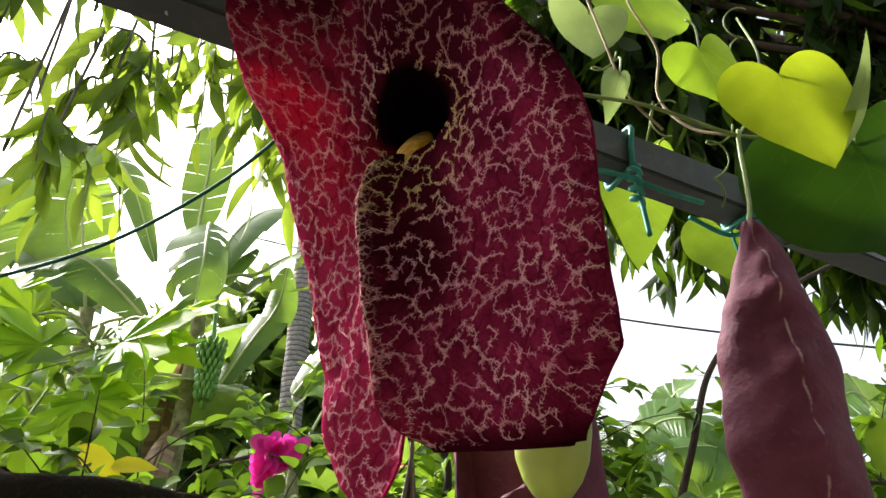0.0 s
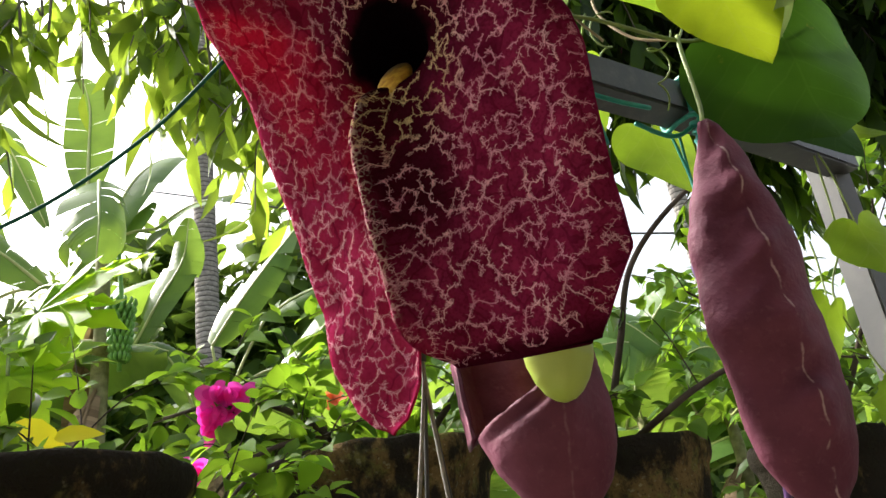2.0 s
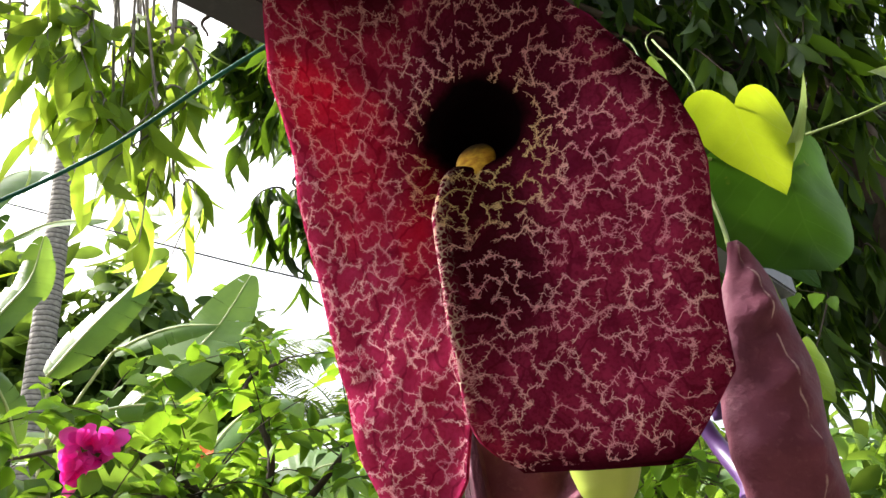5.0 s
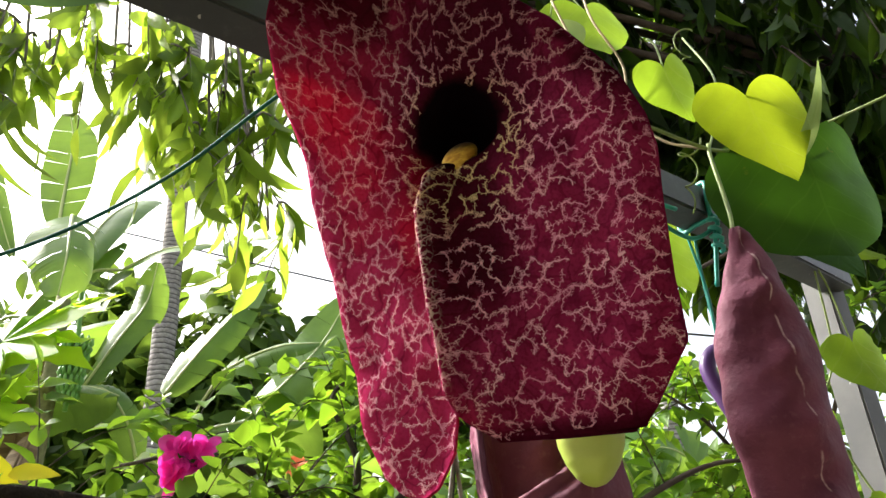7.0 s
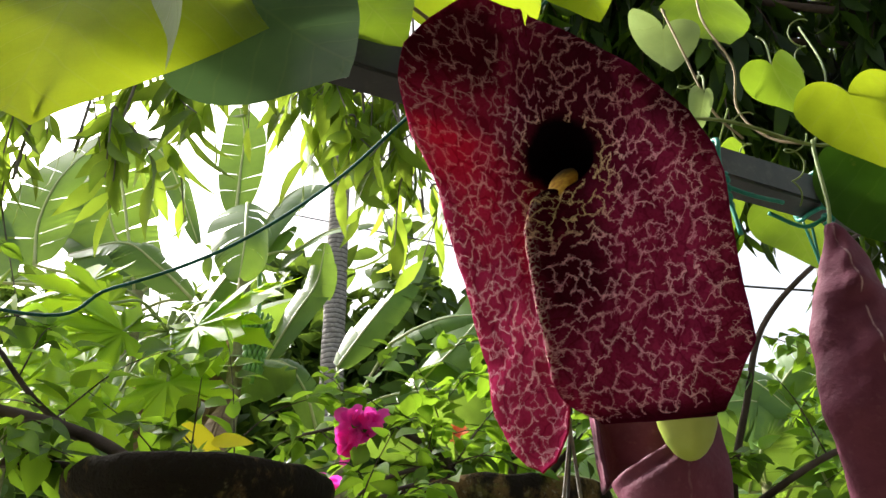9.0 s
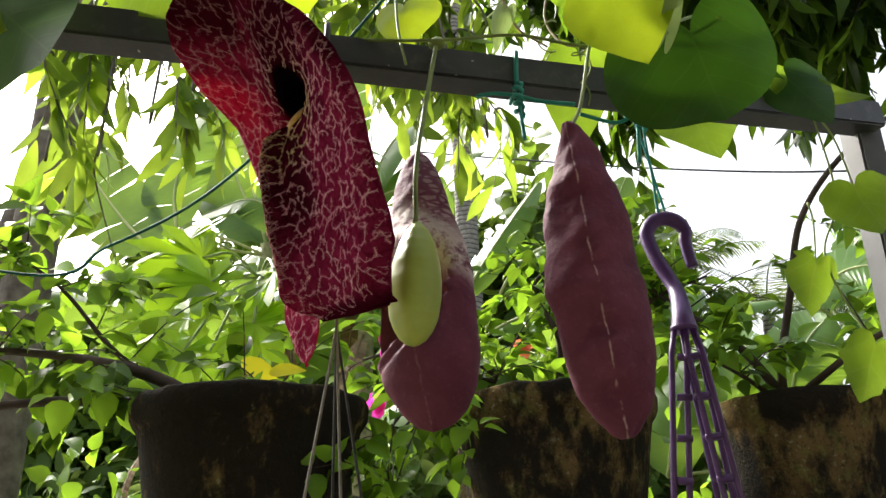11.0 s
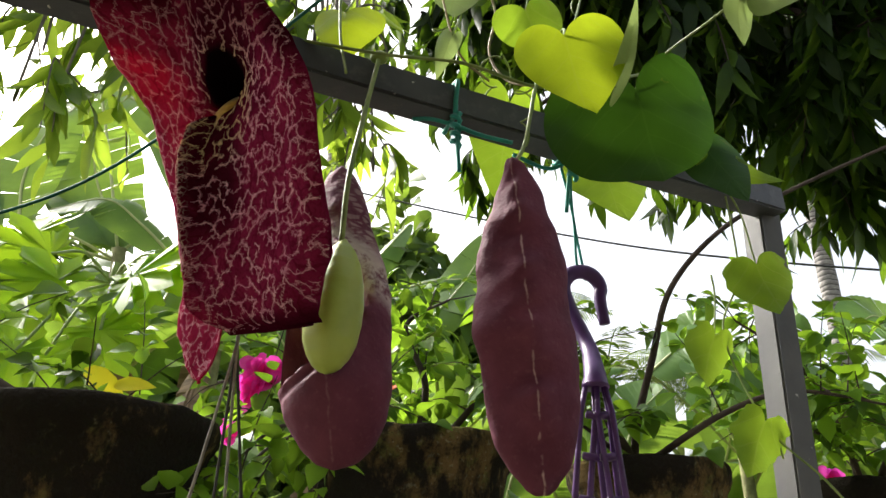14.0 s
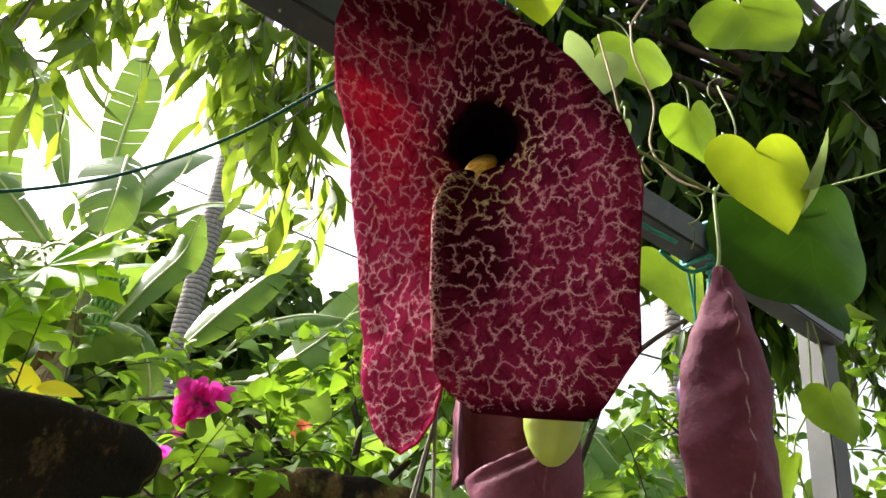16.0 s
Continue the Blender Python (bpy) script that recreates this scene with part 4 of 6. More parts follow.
vine_leaf((0.186, 0.362, 1.802), (0.208, 0.352, 1.742), (1, -0.3, 0.3), 0.088, M_VINE_MID, 0.4, -0.15, 23.0, "broad mid-green leaf", ragged=0.1, stem=(0.19, 0.40, 1.86))
vine_leaf((0.185, 0.612, 1.985), (0.200, 0.600, 1.905), (1, 0.2, 0.2), 0.105, M_VINE_MID, 0.4, -0.15, 22.0, ragged=0.12, stem=(0.15, 0.62, 2.03))
vine_leaf((0.120, 0.445, 1.735), (0.108, 0.440, 1.690), (1, 0.2, 0), 0.020, M_VINE_PALE, 1.5, 0.3, 24.0, stem=(0.12, 0.46, 1.76))
vine_leaf((0.01, 0.36, 1.80), (0.035, 0.365, 1.745), (1, 0.2, 0.2), 0.07, M_VINE_BRIGHT, 0.3, -0.1, 25.0, stem=(0.0, 0.42, 1.82))

# unseen leaves added towards the sun, placed only to shade the flower
for i, (u, v, k) in enumerate([(0.01, 0.10, 0.56), (0.06, 0.06, 0.52), (0.06, 0.0, 0.62), (0.02, 0.055, 0.66)]):
    c = FLOWER_M @ Vector((u, v, right_bowl(u, v))) + sun_from * k
    vine_leaf(c + Vector((0.02, 0.02, 0.035)), c + Vector((-0.02, -0.03, -0.025)), (0.8, -0.5, 0.2 - 0.1 * (i % 3)), 0.085, M_VINE_MID, 0.3, -0.1, 30.0 + i, stem=c + Vector((0.03, 0.05, 0.06)))

# stems that wind along and over the bar
for pts, r, mat in [
    ([(-0.05, 0.38, 1.70), (0.066, 0.398, 1.682), (0.13, 0.425, 1.690), (0.189, 0.43, 1.668), (0.24, 0.47, 1.70), (0.30, 0.53, 1.75)], 0.0018, M_STEM),
    ([(0.189, 0.43, 1.668), (0.165, 0.45, 1.69), (0.15, 0.465, 1.73), (0.155, 0.47, 1.78), (0.14, 0.48, 1.84), (0.15, 0.52, 1.92)], 0.0014, M_WOODY),
    ([(0.10, 0.46, 1.84), (0.11, 0.45, 1.78), (0.125, 0.45, 1.72), (0.15, 0.465, 1.70)], 0.0013, M_WOODY),
    ([(0.03, 0.41, 1.75), (0.036, 0.40, 1.70), (0.045, 0.392, 1.66)], 0.0015, M_STEM),
    ([(0.30, 0.53, 1.75), (0.29, 0.44, 1.70), (0.338, 0.372, 1.702), (0.40, 0.40, 1.80), (0.5, 0.6, 2.1)], 0.0013, M_STEM),
    ([(0.375, 0.63, 1.69), (0.385, 0.655, 1.60), (0.365, 0.66, 1.54), (0.39, 0.65, 1.45), (0.43, 0.64, 1.40), (0.47, 0.63, 1.34)], 0.0013, M_STEM),
    ([(0.15, 0.52, 1.92), (0.2, 0.55, 2.05), (0.25, 0.7, 2.3)], 0.0015, M_WOODY),
    ([(0.189, 0.43, 1.668), (0.205, 0.445, 1.70), (0.225, 0.46, 1.76), (0.24, 0.52, 1.86)], 0.0012, M_STEM),
    ([(-0.25, 0.22, 1.78), (-0.15, 0.30, 1.76), (-0.05, 0.38, 1.72)], 0.0018, M_WOODY),
]:
    bm = bmesh.new()
    tube(bm, spline(pts, 8), r * 0.8, 7)
    part("stem", bm, mat, vine)
# curling tendrils
for (x, y, z), turn in [((0.15, 0.46, 1.72), 1), ((0.18, 0.44, 1.685), -1), ((0.23, 0.50, 1.85), 1), ((0.11, 0.45, 1.76), -1)]:
    bm = bmesh.new()
    pts = [(x + 0.010 * (1 - i / 100) * math.cos(turn * i * 0.16), y + 0.0002 * i, z - 0.0006 * i + 0.009 * (1 - i / 100) * math.sin(turn * i * 0.16)) for i in range(90)]
    tube(bm, pts, 0.0007, 6)
    part("tendril", bm, M_STEM, vine)


# ---------------------------------------------------------------- green wire ties on the bar
def wire_tie(s, label, tail):
    """A wire looped round the bar, twisted below and cut off."""
    ob = thing("wire_tie", on_bar(s, 0, 0), label, "wire", "wire ties on the bar")
    bm = bmesh.new()
    e = 0.002
    loop = [on_bar(s, e, SIDE + e), on_bar(s, e, SIDE / 2), on_bar(s + 0.001, e, -e), on_bar(s + 0.003, -SIDE / 2, -e * 1.4), on_bar(s + 0.005, -SIDE - e, -e), on_bar(s + 0.004, -SIDE - e, SIDE), on_bar(s + 0.002, -SIDE / 2, SIDE + e), on_bar(s, e, SIDE + e * 2)]
    tube(bm, spline(loop, 5), 0.0021, 8)
    part("loop", bm, M_WIRE, ob)
    bm = bmesh.new()
    c = on_bar(s, 0.003, SIDE + 0.002)
    pts = [c + Vector((0.0035 * math.cos(i * 0.9), 0.0035 * math.sin(i * 0.9), -0.0011 * i)) for i in range(30)]
    tube(bm, pts, 0.0021, 7)
    part("twist", bm, M_WIRE, ob)
    for t in tail:
        bm = bmesh.new()
        tube(bm, spline([c + Vector((0, 0, -0.012)), *[c + Vector(p) for p in t]], 6), 0.0018, 7)
        part("tail", bm, M_WIRE, ob)
    return ob


S_KNOT = 0.142
wire_tie(S_KNOT, "turquoise plastic-coated wire twisted round the bar", [[(0.02, 0.0, -0.022), (0.045, 0.01, -0.024)], [(0.002, -0.004, -0.035), (0.004, -0.006, -0.058)], [(-0.02, -0.004, -0.008), (-0.034, -0.008, -0.010)]])
wire_tie(0.252, "green plastic-coated wire tied beside the purple bud", [[(-0.003, 0.0, -0.03), (-0.006, 0.006, -0.06)], [(-0.02, 0.002, -0.02), (-0.05, -0.01, -0.012)]])

# ---------------------------------------------------------------- purple plastic plant hanger
hanger = thing("plant_hanger", (0.222, 0.548, 1.562), "purple plastic pot hanger hung on green wire", "hanger", "pot hangers")
HK = Vector((0.218, 0.553, 1.545))
hx = Vector((0.9, 0.25, 0)).normalized()
bm = bmesh.new()
pts = []
for i in range(19):
    a = radians(lerp(-25, 195, i / 18))
    pts.append(HK + 0.0 * hx + hx * (0.017 * math.cos(a) + 0.008) + Vector((0, 0, 0.017 * math.sin(a))))
end = pts[0] + hx * 0.003 + Vector((0, 0, -0.022))
low = [pts[-1] + hx * 0.006 + Vector((0, -0.004, -0.02)), pts[-1] + hx * 0.018 + Vector((0, -0.012, -0.05)), Vector((0.229, 0.520, 1.462)), Vector((0.229, 0.517, 1.450))]
pth = spline([end, *pts[::3], *low], 5)
tube(bm, pth, [interp(i / (len(pth) - 1), [(0, 0.0050), (0.3, 0.0066), (0.8, 0.0064), (0.93, 0.009), (1, 0.011)]) for i in range(len(pth))], 10)
part("hook", bm, M_PURPLE, hanger)
foot = Vector((0.229, 0.517, 1.450))
for dx, dy in ((-0.034, 0.0), (0.030, 0.0), (0.022, 0.055)):
    bm = bmesh.new()
    axis = Vector((dx, dy, -0.26)).normalized()
    side = axis.cross(Vector((0.2, -1, 0))).normalized()
    for o in (-0.0056, 0.0056):
        tube(bm, [foot + side * o * 0.5 + Vector((dx * 0.12, 0, 0.004)), foot + axis * 0.02 + side * o + Vector((dx * 0.12, 0, 0)), foot + axis * 0.27 + side * o], 0.0024, 7)
    for i in range(9):
        c = foot + axis * (0.022 + 0.031 * i)
        tube(bm, [c - side * 0.0056, c + side * 0.0056], 0.0030, 7)
    part("strap", bm, M_PURPLE, hanger)
bm = bmesh.new()
top = on_bar(0.262, -0.03, SIDE)
tube(bm, spline([top, lerp(top, HK + Vector((0.006, 0, 0.018)), 0.5) + Vector((0.003, 0, 0)), HK + hx * 0.004 + Vector((0, -0.004, 0.022)), HK + hx * 0.012 + Vector((0, 0.006, 0.012))], 8), 0.0013, 7)
part("hanging_wire", bm, M_WIRE, hanger, "thin green wire")
bm = bmesh.new()
top2 = on_bar(0.272, -0.03, SIDE)
tube(bm, spline([top2, lerp(top2, HK + Vector((0.008, 0, 0.018)), 0.5) + Vector((-0.002, 0, 0)), HK + hx * 0.012 + Vector((0, 0.006, 0.012))], 8), 0.0013, 7)
part("hanging_wire", bm, M_WIRE, hanger)

# second hanger, its black hook over the bar behind the flower
cords = thing("cord_hanger", on_bar(0.0, 0, 0), "black wire hook with thin cords over the bar", "hanger", "pot hangers")
bm = bmesh.new()
s0 = -0.018
knot = Vector((-0.012, 0.392, 1.455))
tube(bm, spline([on_bar(s0, -SIDE - 0.003, 0.02), on_bar(s0, -SIDE - 0.003, -0.003), on_bar(s0, -SIDE / 2, -0.006), on_bar(s0, 0.004, -0.003), on_bar(s0, 0.004, 0.05), knot + Vector((0, 0.0, 0.09)), knot], 6), 0.0024, 8)
part("hook", bm, M_BLACK, cords)
for dx, dy, mat in ((-0.05, -0.01, M_STRING), (0.022, -0.02, M_STRING), (0.03, 0.05, M_BLACK), (-0.03, 0.06, M_BLACK)):
    bm = bmesh.new()
    tube(bm, spline([knot, knot + Vector((dx * 0.1, dy * 0.1, -0.04)), knot + Vector((dx, dy, -0.30))], 5), 0.0011, 6)
    part("cord", bm, mat, cords)


# ---------------------------------------------------------------- pots with shrubs
def flower_pot(x, y, rim_z, r, label, seed, mat=M_POT):
    ob = thing("flower_pot", (x, y, 1.17), label, "pot", "pots on the ledge")
    h = rim_z - 1.17
    prof = [(0.0, 0.66), (0.03, 0.67), (0.5, 0.80), (0.80, 0.90), (0.86, 0.925), (0.885, 0.962), (0.915, 0.99), (0.965, 1.0), (0.99, 0.985), (1.0, 0.96), (1.0, 0.90), (0.985, 0.875), (0.90, 0.86), (0.75, 0.83)]
    bm = bmesh.new()
    rings, n = [], 64
    for t, k in prof:
        ring = []
        for i in range(n):
            a = 2 * math.pi * i / n
            p = Vector((math.cos(a), math.sin(a), 0))
            w = 1 + 0.012 * noise.noise(p * 3 + Vector((seed, t * 4, 0)))
            dz = 0.006 * noise.noise(p * 4 + Vector((0, seed, 0))) * (t > 0.8)
            ring.append(bm.verts.new((x + r * k * w * p.x, y + r * k * w * p.y, 1.17 + h * t + dz)))
        rings.append(ring)
    rim = bmesh.new()
    lip = [[rim.verts.new(v.co) for v in ring] for ring in rings[4:]]
    for target, some in ((bm, rings[:5]), (rim, lip)):
        for a, b in zip(some, some[1:]):
            for i in range(n):
                target.faces.new((a[i], a[(i + 1) % n], b[(i + 1) % n], b[i]))
    bm.faces.new(rings[0][::-1])
    bmesh.ops.delete(bm, geom=[v for ring in rings[5:] for v in ring], context="VERTS")
    body = part("pot_body", bm, mat, ob)
    part("rim", rim, mat, body, "thick rolled rim")
    bm = bmesh.new()
    bmesh.ops.create_circle(bm, cap_ends=True, radius=r * 0.86, segments=32, matrix=pose(x, y, 1.17 + h * 0.88))
    part("soil", bm, M_SOIL, ob, "dark potting soil")
    return ob


flower_pot(-0.600, 1.286, 1.597, 0.228, "large black-stained terracotta flower pot", 1.0, M_POT_BLACK)
flower_pot(-0.098, 1.790, 1.650, 0.248, "mossy brown terracotta flower pot", 2.0)
flower_pot(0.452, 1.860, 1.612, 0.187, "mossy terracotta pot with a shrub", 3.0)
flower_pot(1.000, 2.050, 1.600, 0.190, "black-stained terracotta pot on the ledge", 4.0, M_POT_BLACK)


def shrub(name, base, limbs, rng, n_leaf, size, label, leaf=OVATE, mat=M_BOUG, twig_r=0.004, group="", bare=()):
    """limbs: rows of points and radius at the foot. Twigs and leaves grow off each limb."""
    ob = thing(name, base, label, "shrub", group)
    fr, bmw = [], bmesh.new()
    for pts, r in bare:
        pth = spline(pts, 8)
        part("branch", tube(bmesh.new(), pth, taper(len(pth), r, r * 0.35), 8), M_BARK, ob, "long bare dark branch")
    for pts, r in limbs:
        pth = spline(pts, 8)
        part("branch", tube(bmesh.new(), pth, taper(len(pth), r, r * 0.28), 8), M_BARK, ob, "dark woody branch")
        total = len(pth)
        for t in range(int(n_leaf / len(limbs) / 7)):
            i = rng.integers(int(total * 0.25), total)
            d = rnd_dir(rng) * (1, 1, 0.6) + (0, 0, 0.25)
            d /= np.linalg.norm(d)
            ln = rng.uniform(0.10, 0.30)
            p0 = np.array(pth[i])
            tw = spline([p0, p0 + d * ln * 0.5 + (0, 0, 0.02), p0 + d * ln + (0, 0, -0.03 * rng.uniform())], 4)
            tube(bmw, tw, taper(len(tw), twig_r * 0.5, twig_r * 0.2), 5)
            for q in tw[1:]:
                for _ in range(1 if rng.uniform() < 0.3 else 2):
                    a = rnd_dir(rng) * (1, 1, 0.7) + d * 0.5 + (0, 0, -0.3)
                    up = rnd_dir(rng) * 0.6 + (0, -0.3, 1)
                    fr.append([*(np.array(q) + a * 0.012), *a, *up, size * rng.uniform(0.6, 1.25)])
    tagged(part("brushwood", bmw, M_BARK, ob, "thin dark twigs"), kind="stuff")
    tagged(part("foliage", leaves("foliage", leaf, fr, mat), None, ob), kind="stuff")
    return ob


def bracts(parent, centre, rng, n, size, mat, label, spread=0.05):
    """Papery flowers of three bracts each, round a centre."""
    for _ in range(n):
        c = np.array(centre) + rnd_dir(rng) * (1, 0.6, 1) * spread * rng.uniform(0.2, 1)
        tilt, fr = rnd_dir(rng) * 0.5, []
        for k in range(6):
            a = 2.1 * k + rng.uniform(0, 0.6)
            d = np.array([math.cos(a) * 0.8, -0.35 - 0.4 * (k > 2), math.sin(a) * 0.8]) + tilt
            fr.append([*c, *d, *(tilt + np.array([0, -1, 0.2])), size * rng.uniform(0.75, 1.1) * (1 if k < 3 else 0.7)])
        part("flower", leaves("flower", PETAL, fr, mat), None, parent, label)


rng = np.random.default_rng(4)
b1 = shrub("bougainvillea", (-0.6, 1.286, 1.55), [
    ([(-0.62, 1.28, 1.52), (-0.75, 1.22, 1.64), (-0.95, 1.15, 1.70), (-1.25, 1.10, 1.74)], 0.018),
    ([(-0.70, 1.26, 1.60), (-0.90, 1.25, 1.72), (-1.05, 1.22, 1.88), (-1.25, 1.2, 2.02)], 0.008),
    ([(-0.70, 1.26, 1.60), (-0.95, 1.10, 1.60), (-1.15, 1.02, 1.56), (-1.3, 0.98, 1.5)], 0.012),
    ([(-0.63, 1.30, 1.52), (-0.68, 1.42, 1.64), (-0.62, 1.52, 1.68)], 0.006)],
    rng, 270, 0.062, "sprawling bougainvillea with rounded green leaves in a pot", group="potted bougainvilleas")
y = leaves("leaf", BROAD, [[-0.725, 1.44, 1.735, 0.8, 0.05, -0.45, 0.1, -1, 0.4, 0.105], [-0.66, 1.45, 1.70, 0.7, 0.0, 0.10, 0.1, -1, 0.4, 0.08]], M_YELLOW)
part("yellow_leaf", y, None, b1, "bright yellow ageing leaf")

b2 = shrub("bougainvillea", (-0.1, 1.79, 1.60), [
    ([(-0.10, 1.79, 1.58), (-0.22, 1.74, 1.72), (-0.38, 1.72, 1.80), (-0.55, 1.72, 1.78)], 0.012),
    ([(-0.10, 1.80, 1.58), (-0.06, 1.78, 1.78), (-0.12, 1.82, 1.95), (-0.02, 1.9, 2.05)], 0.011),
    ([(-0.08, 1.79, 1.58), (0.06, 1.76, 1.74), (0.16, 1.78, 1.86), (0.30, 1.82, 1.92)], 0.010),
    ([(-0.12, 1.76, 1.58), (-0.20, 1.66, 1.68), (-0.34, 1.56, 1.64), (-0.42, 1.52, 1.55)], 0.008),
    ([(-0.20, 1.62, 1.66), (-0.33, 1.52, 1.60), (-0.38, 1.46, 1.50), (-0.36, 1.42, 1.42)], 0.005)],
    rng, 480, 0.052, "bougainvillea with pink bracts in a mossy pot", group="potted bougainvilleas")
bracts(b2, (-0.376, 1.555, 1.748), rng, 9, 0.042, M_BRACT, "magenta papery bracts", 0.042)
bracts(b2, (-0.392, 1.54, 1.705), rng, 3, 0.036, M_BRACT, "magenta papery bracts", 0.02)
bracts(b2, (-0.455, 1.58, 1.64), rng, 3, 0.032, M_BRACT, "magenta papery bracts", 0.04)
bracts(b2, (-0.245, 1.66, 1.62), rng, 2, 0.028, M_BRACT, "magenta papery bracts", 0.03)
bracts(b2, (-0.235, 2.25, 1.91), rng, 3, 0.036, M_ORANGE, "orange bracts", 0.03)

b3 = shrub("bougainvillea", (0.45, 1.86, 1.56), [
    ([(0.42, 1.82, 1.62), (0.34, 1.80, 1.74), (0.22, 1.78, 1.84), (0.10, 1.78, 1.96)], 0.012),
    ([(0.43, 1.80, 1.60), (0.60, 1.70, 1.70), (0.75, 1.66, 1.74), (0.95, 1.64, 1.70)], 0.009),
    ([(0.42, 1.82, 1.60), (0.30, 1.72, 1.68), (0.18, 1.68, 1.72)], 0.007)],
    rng, 250, 0.050, "bougainvillea with a long arching dark branch", group="potted bougainvilleas",
    bare=[([(0.43, 1.83, 1.55), (0.425, 1.81, 1.67), (0.47, 1.76, 1.84), (0.52, 1.71, 2.00), (0.64, 1.64, 2.12), (0.86, 1.72, 2.27), (1.3, 1.85, 2.52)], 0.0105)])
b4 = shrub("bougainvillea", (1.0, 2.05, 1.56), [
    ([(1.0, 2.05, 1.55), (0.95, 2.00, 1.75), (0.85, 1.96, 1.90), (0.72, 1.95, 2.0)], 0.011),
    ([(1.0, 2.05, 1.55), (1.08, 1.95, 1.74), (1.15, 1.85, 1.95), (1.2, 1.8, 2.15)], 0.011),
    ([(1.0, 2.03, 1.55), (0.92, 1.90, 1.66), (0.80, 1.82, 1.70)], 0.008)],
    rng, 300, 0.050, "bougainvillea with scattered pink flowers", group="potted bougainvilleas")
bracts(b4, (0.87, 1.95, 1.61), rng, 3, 0.034, M_BRACT, "magenta papery bracts", 0.03)
bracts(b4, (1.02, 2.10, 1.76), rng, 2, 0.028, M_BRACT, "magenta papery bracts", 0.03)


# ---------------------------------------------------------------- papaya-like plant with star leaves
def star_leaf(base, along, up, size, rng):
    """A leaf of seven pointed lobes."""
    y = Vector(along).normalized()
    z = Vector(up)
    x = y.cross(z).normalized()
    z = x.cross(y)
    bm = bmesh.new()
    c = bm.verts.new(Vector(base))
    ring = []
    lobes = [(-128, 0.55), (-88, 0.75), (-42, 0.95), (0, 1.0), (42, 0.95), (88, 0.75), (128, 0.55)]

    def put(ang, r):
        a = radians(ang)
        dz = -0.16 * r * r + 0.03 * rng.normal()
        return bm.verts.new(Vector(base) + size * (x * r * math.sin(a) + y * r * math.cos(a) + z * dz))

    for i, (ang, r) in enumerate(lobes):
        if i == 0:
            ring.append(put(ang - 26, 0.22))
        for da, k in ((-17, 0.52), (-15, 0.62), (-15, 0.72), (-7, 0.80), (0, 1.0), (7, 0.80), (14, 0.71), (14, 0.61), (17, 0.52)):
            ring.append(put(ang + da, r * k))
        nxt = lobes[i + 1][0] if i + 1 < len(lobes) else ang + 52
        ring.append(put((ang + nxt) / 2, 0.40))
    for a, b in zip(ring, ring[1:]):
        bm.faces.new((c, a, b))
    bmesh.ops.triangulate(bm, faces=bm.faces)
    return bm


papaya = thing("papaya_plant", (-1.16, 2.24, 0), "young papaya plant with bright star-shaped leaves", "plant")
bm = bmesh.new()
pth = spline([(-1.18, 2.28, 0), (-1.17, 2.26, 1.2), (-1.16, 2.24, 2.0), (-1.15, 2.23, 2.32)], 8)
tube(bm, pth, taper(len(pth), 0.03, 0.012), 10)
part("stem", bm, M_STEM, papaya, "green upright stem")
rng = np.random.default_rng(11)
for base, along, size in [((-0.95, 2.16, 2.30), (0.5, -0.4, 0.0), 0.24), ((-0.98, 2.12, 2.22), (0.3, -0.5, -0.5), 0.24), ((-1.30, 2.10, 2.30), (-0.4, -0.3, 0.15), 0.24), ((-1.36, 2.14, 2.12), (-0.5, -0.3, -0.3), 0.22), ((-1.06, 2.08, 2.06), (0.2, -0.5, -0.6), 0.2), ((-1.45, 2.2, 2.42), (-0.5, 0.2, 0.2), 0.24), ((-1.2, 2.02, 1.92), (-0.1, -0.5, -0.6), 0.18), ((-0.96, 1.99, 2.17), (0.6, -0.2, 0.25), 0.22), ((-1.16, 1.96, 2.15), (-0.5, -0.2, 0.1), 0.22), ((-1.01, 1.97, 2.00), (0.5, -0.3, -0.5), 0.19), ((-1.36, 1.99, 2.10), (-0.5, -0.2, -0.1), 0.2), ((-1.20, 1.90, 1.92), (-0.3, -0.3, -0.6), 0.18)]:
    blade = part("leaf", star_leaf(base, along, (0, -0.8, 0.6), size * 1.12, rng), M_PAPAYA, papaya)
    bm = bmesh.new()
    tube(bm, spline([(-1.155, 2.235, 2.25), tuple((np.array(base) + (-1.155, 2.235, 2.3)) / 2 + (0, 0, 0.03)), base], 5), 0.005, 6)
    part("leaf_stalk", bm, M_STEM, blade)


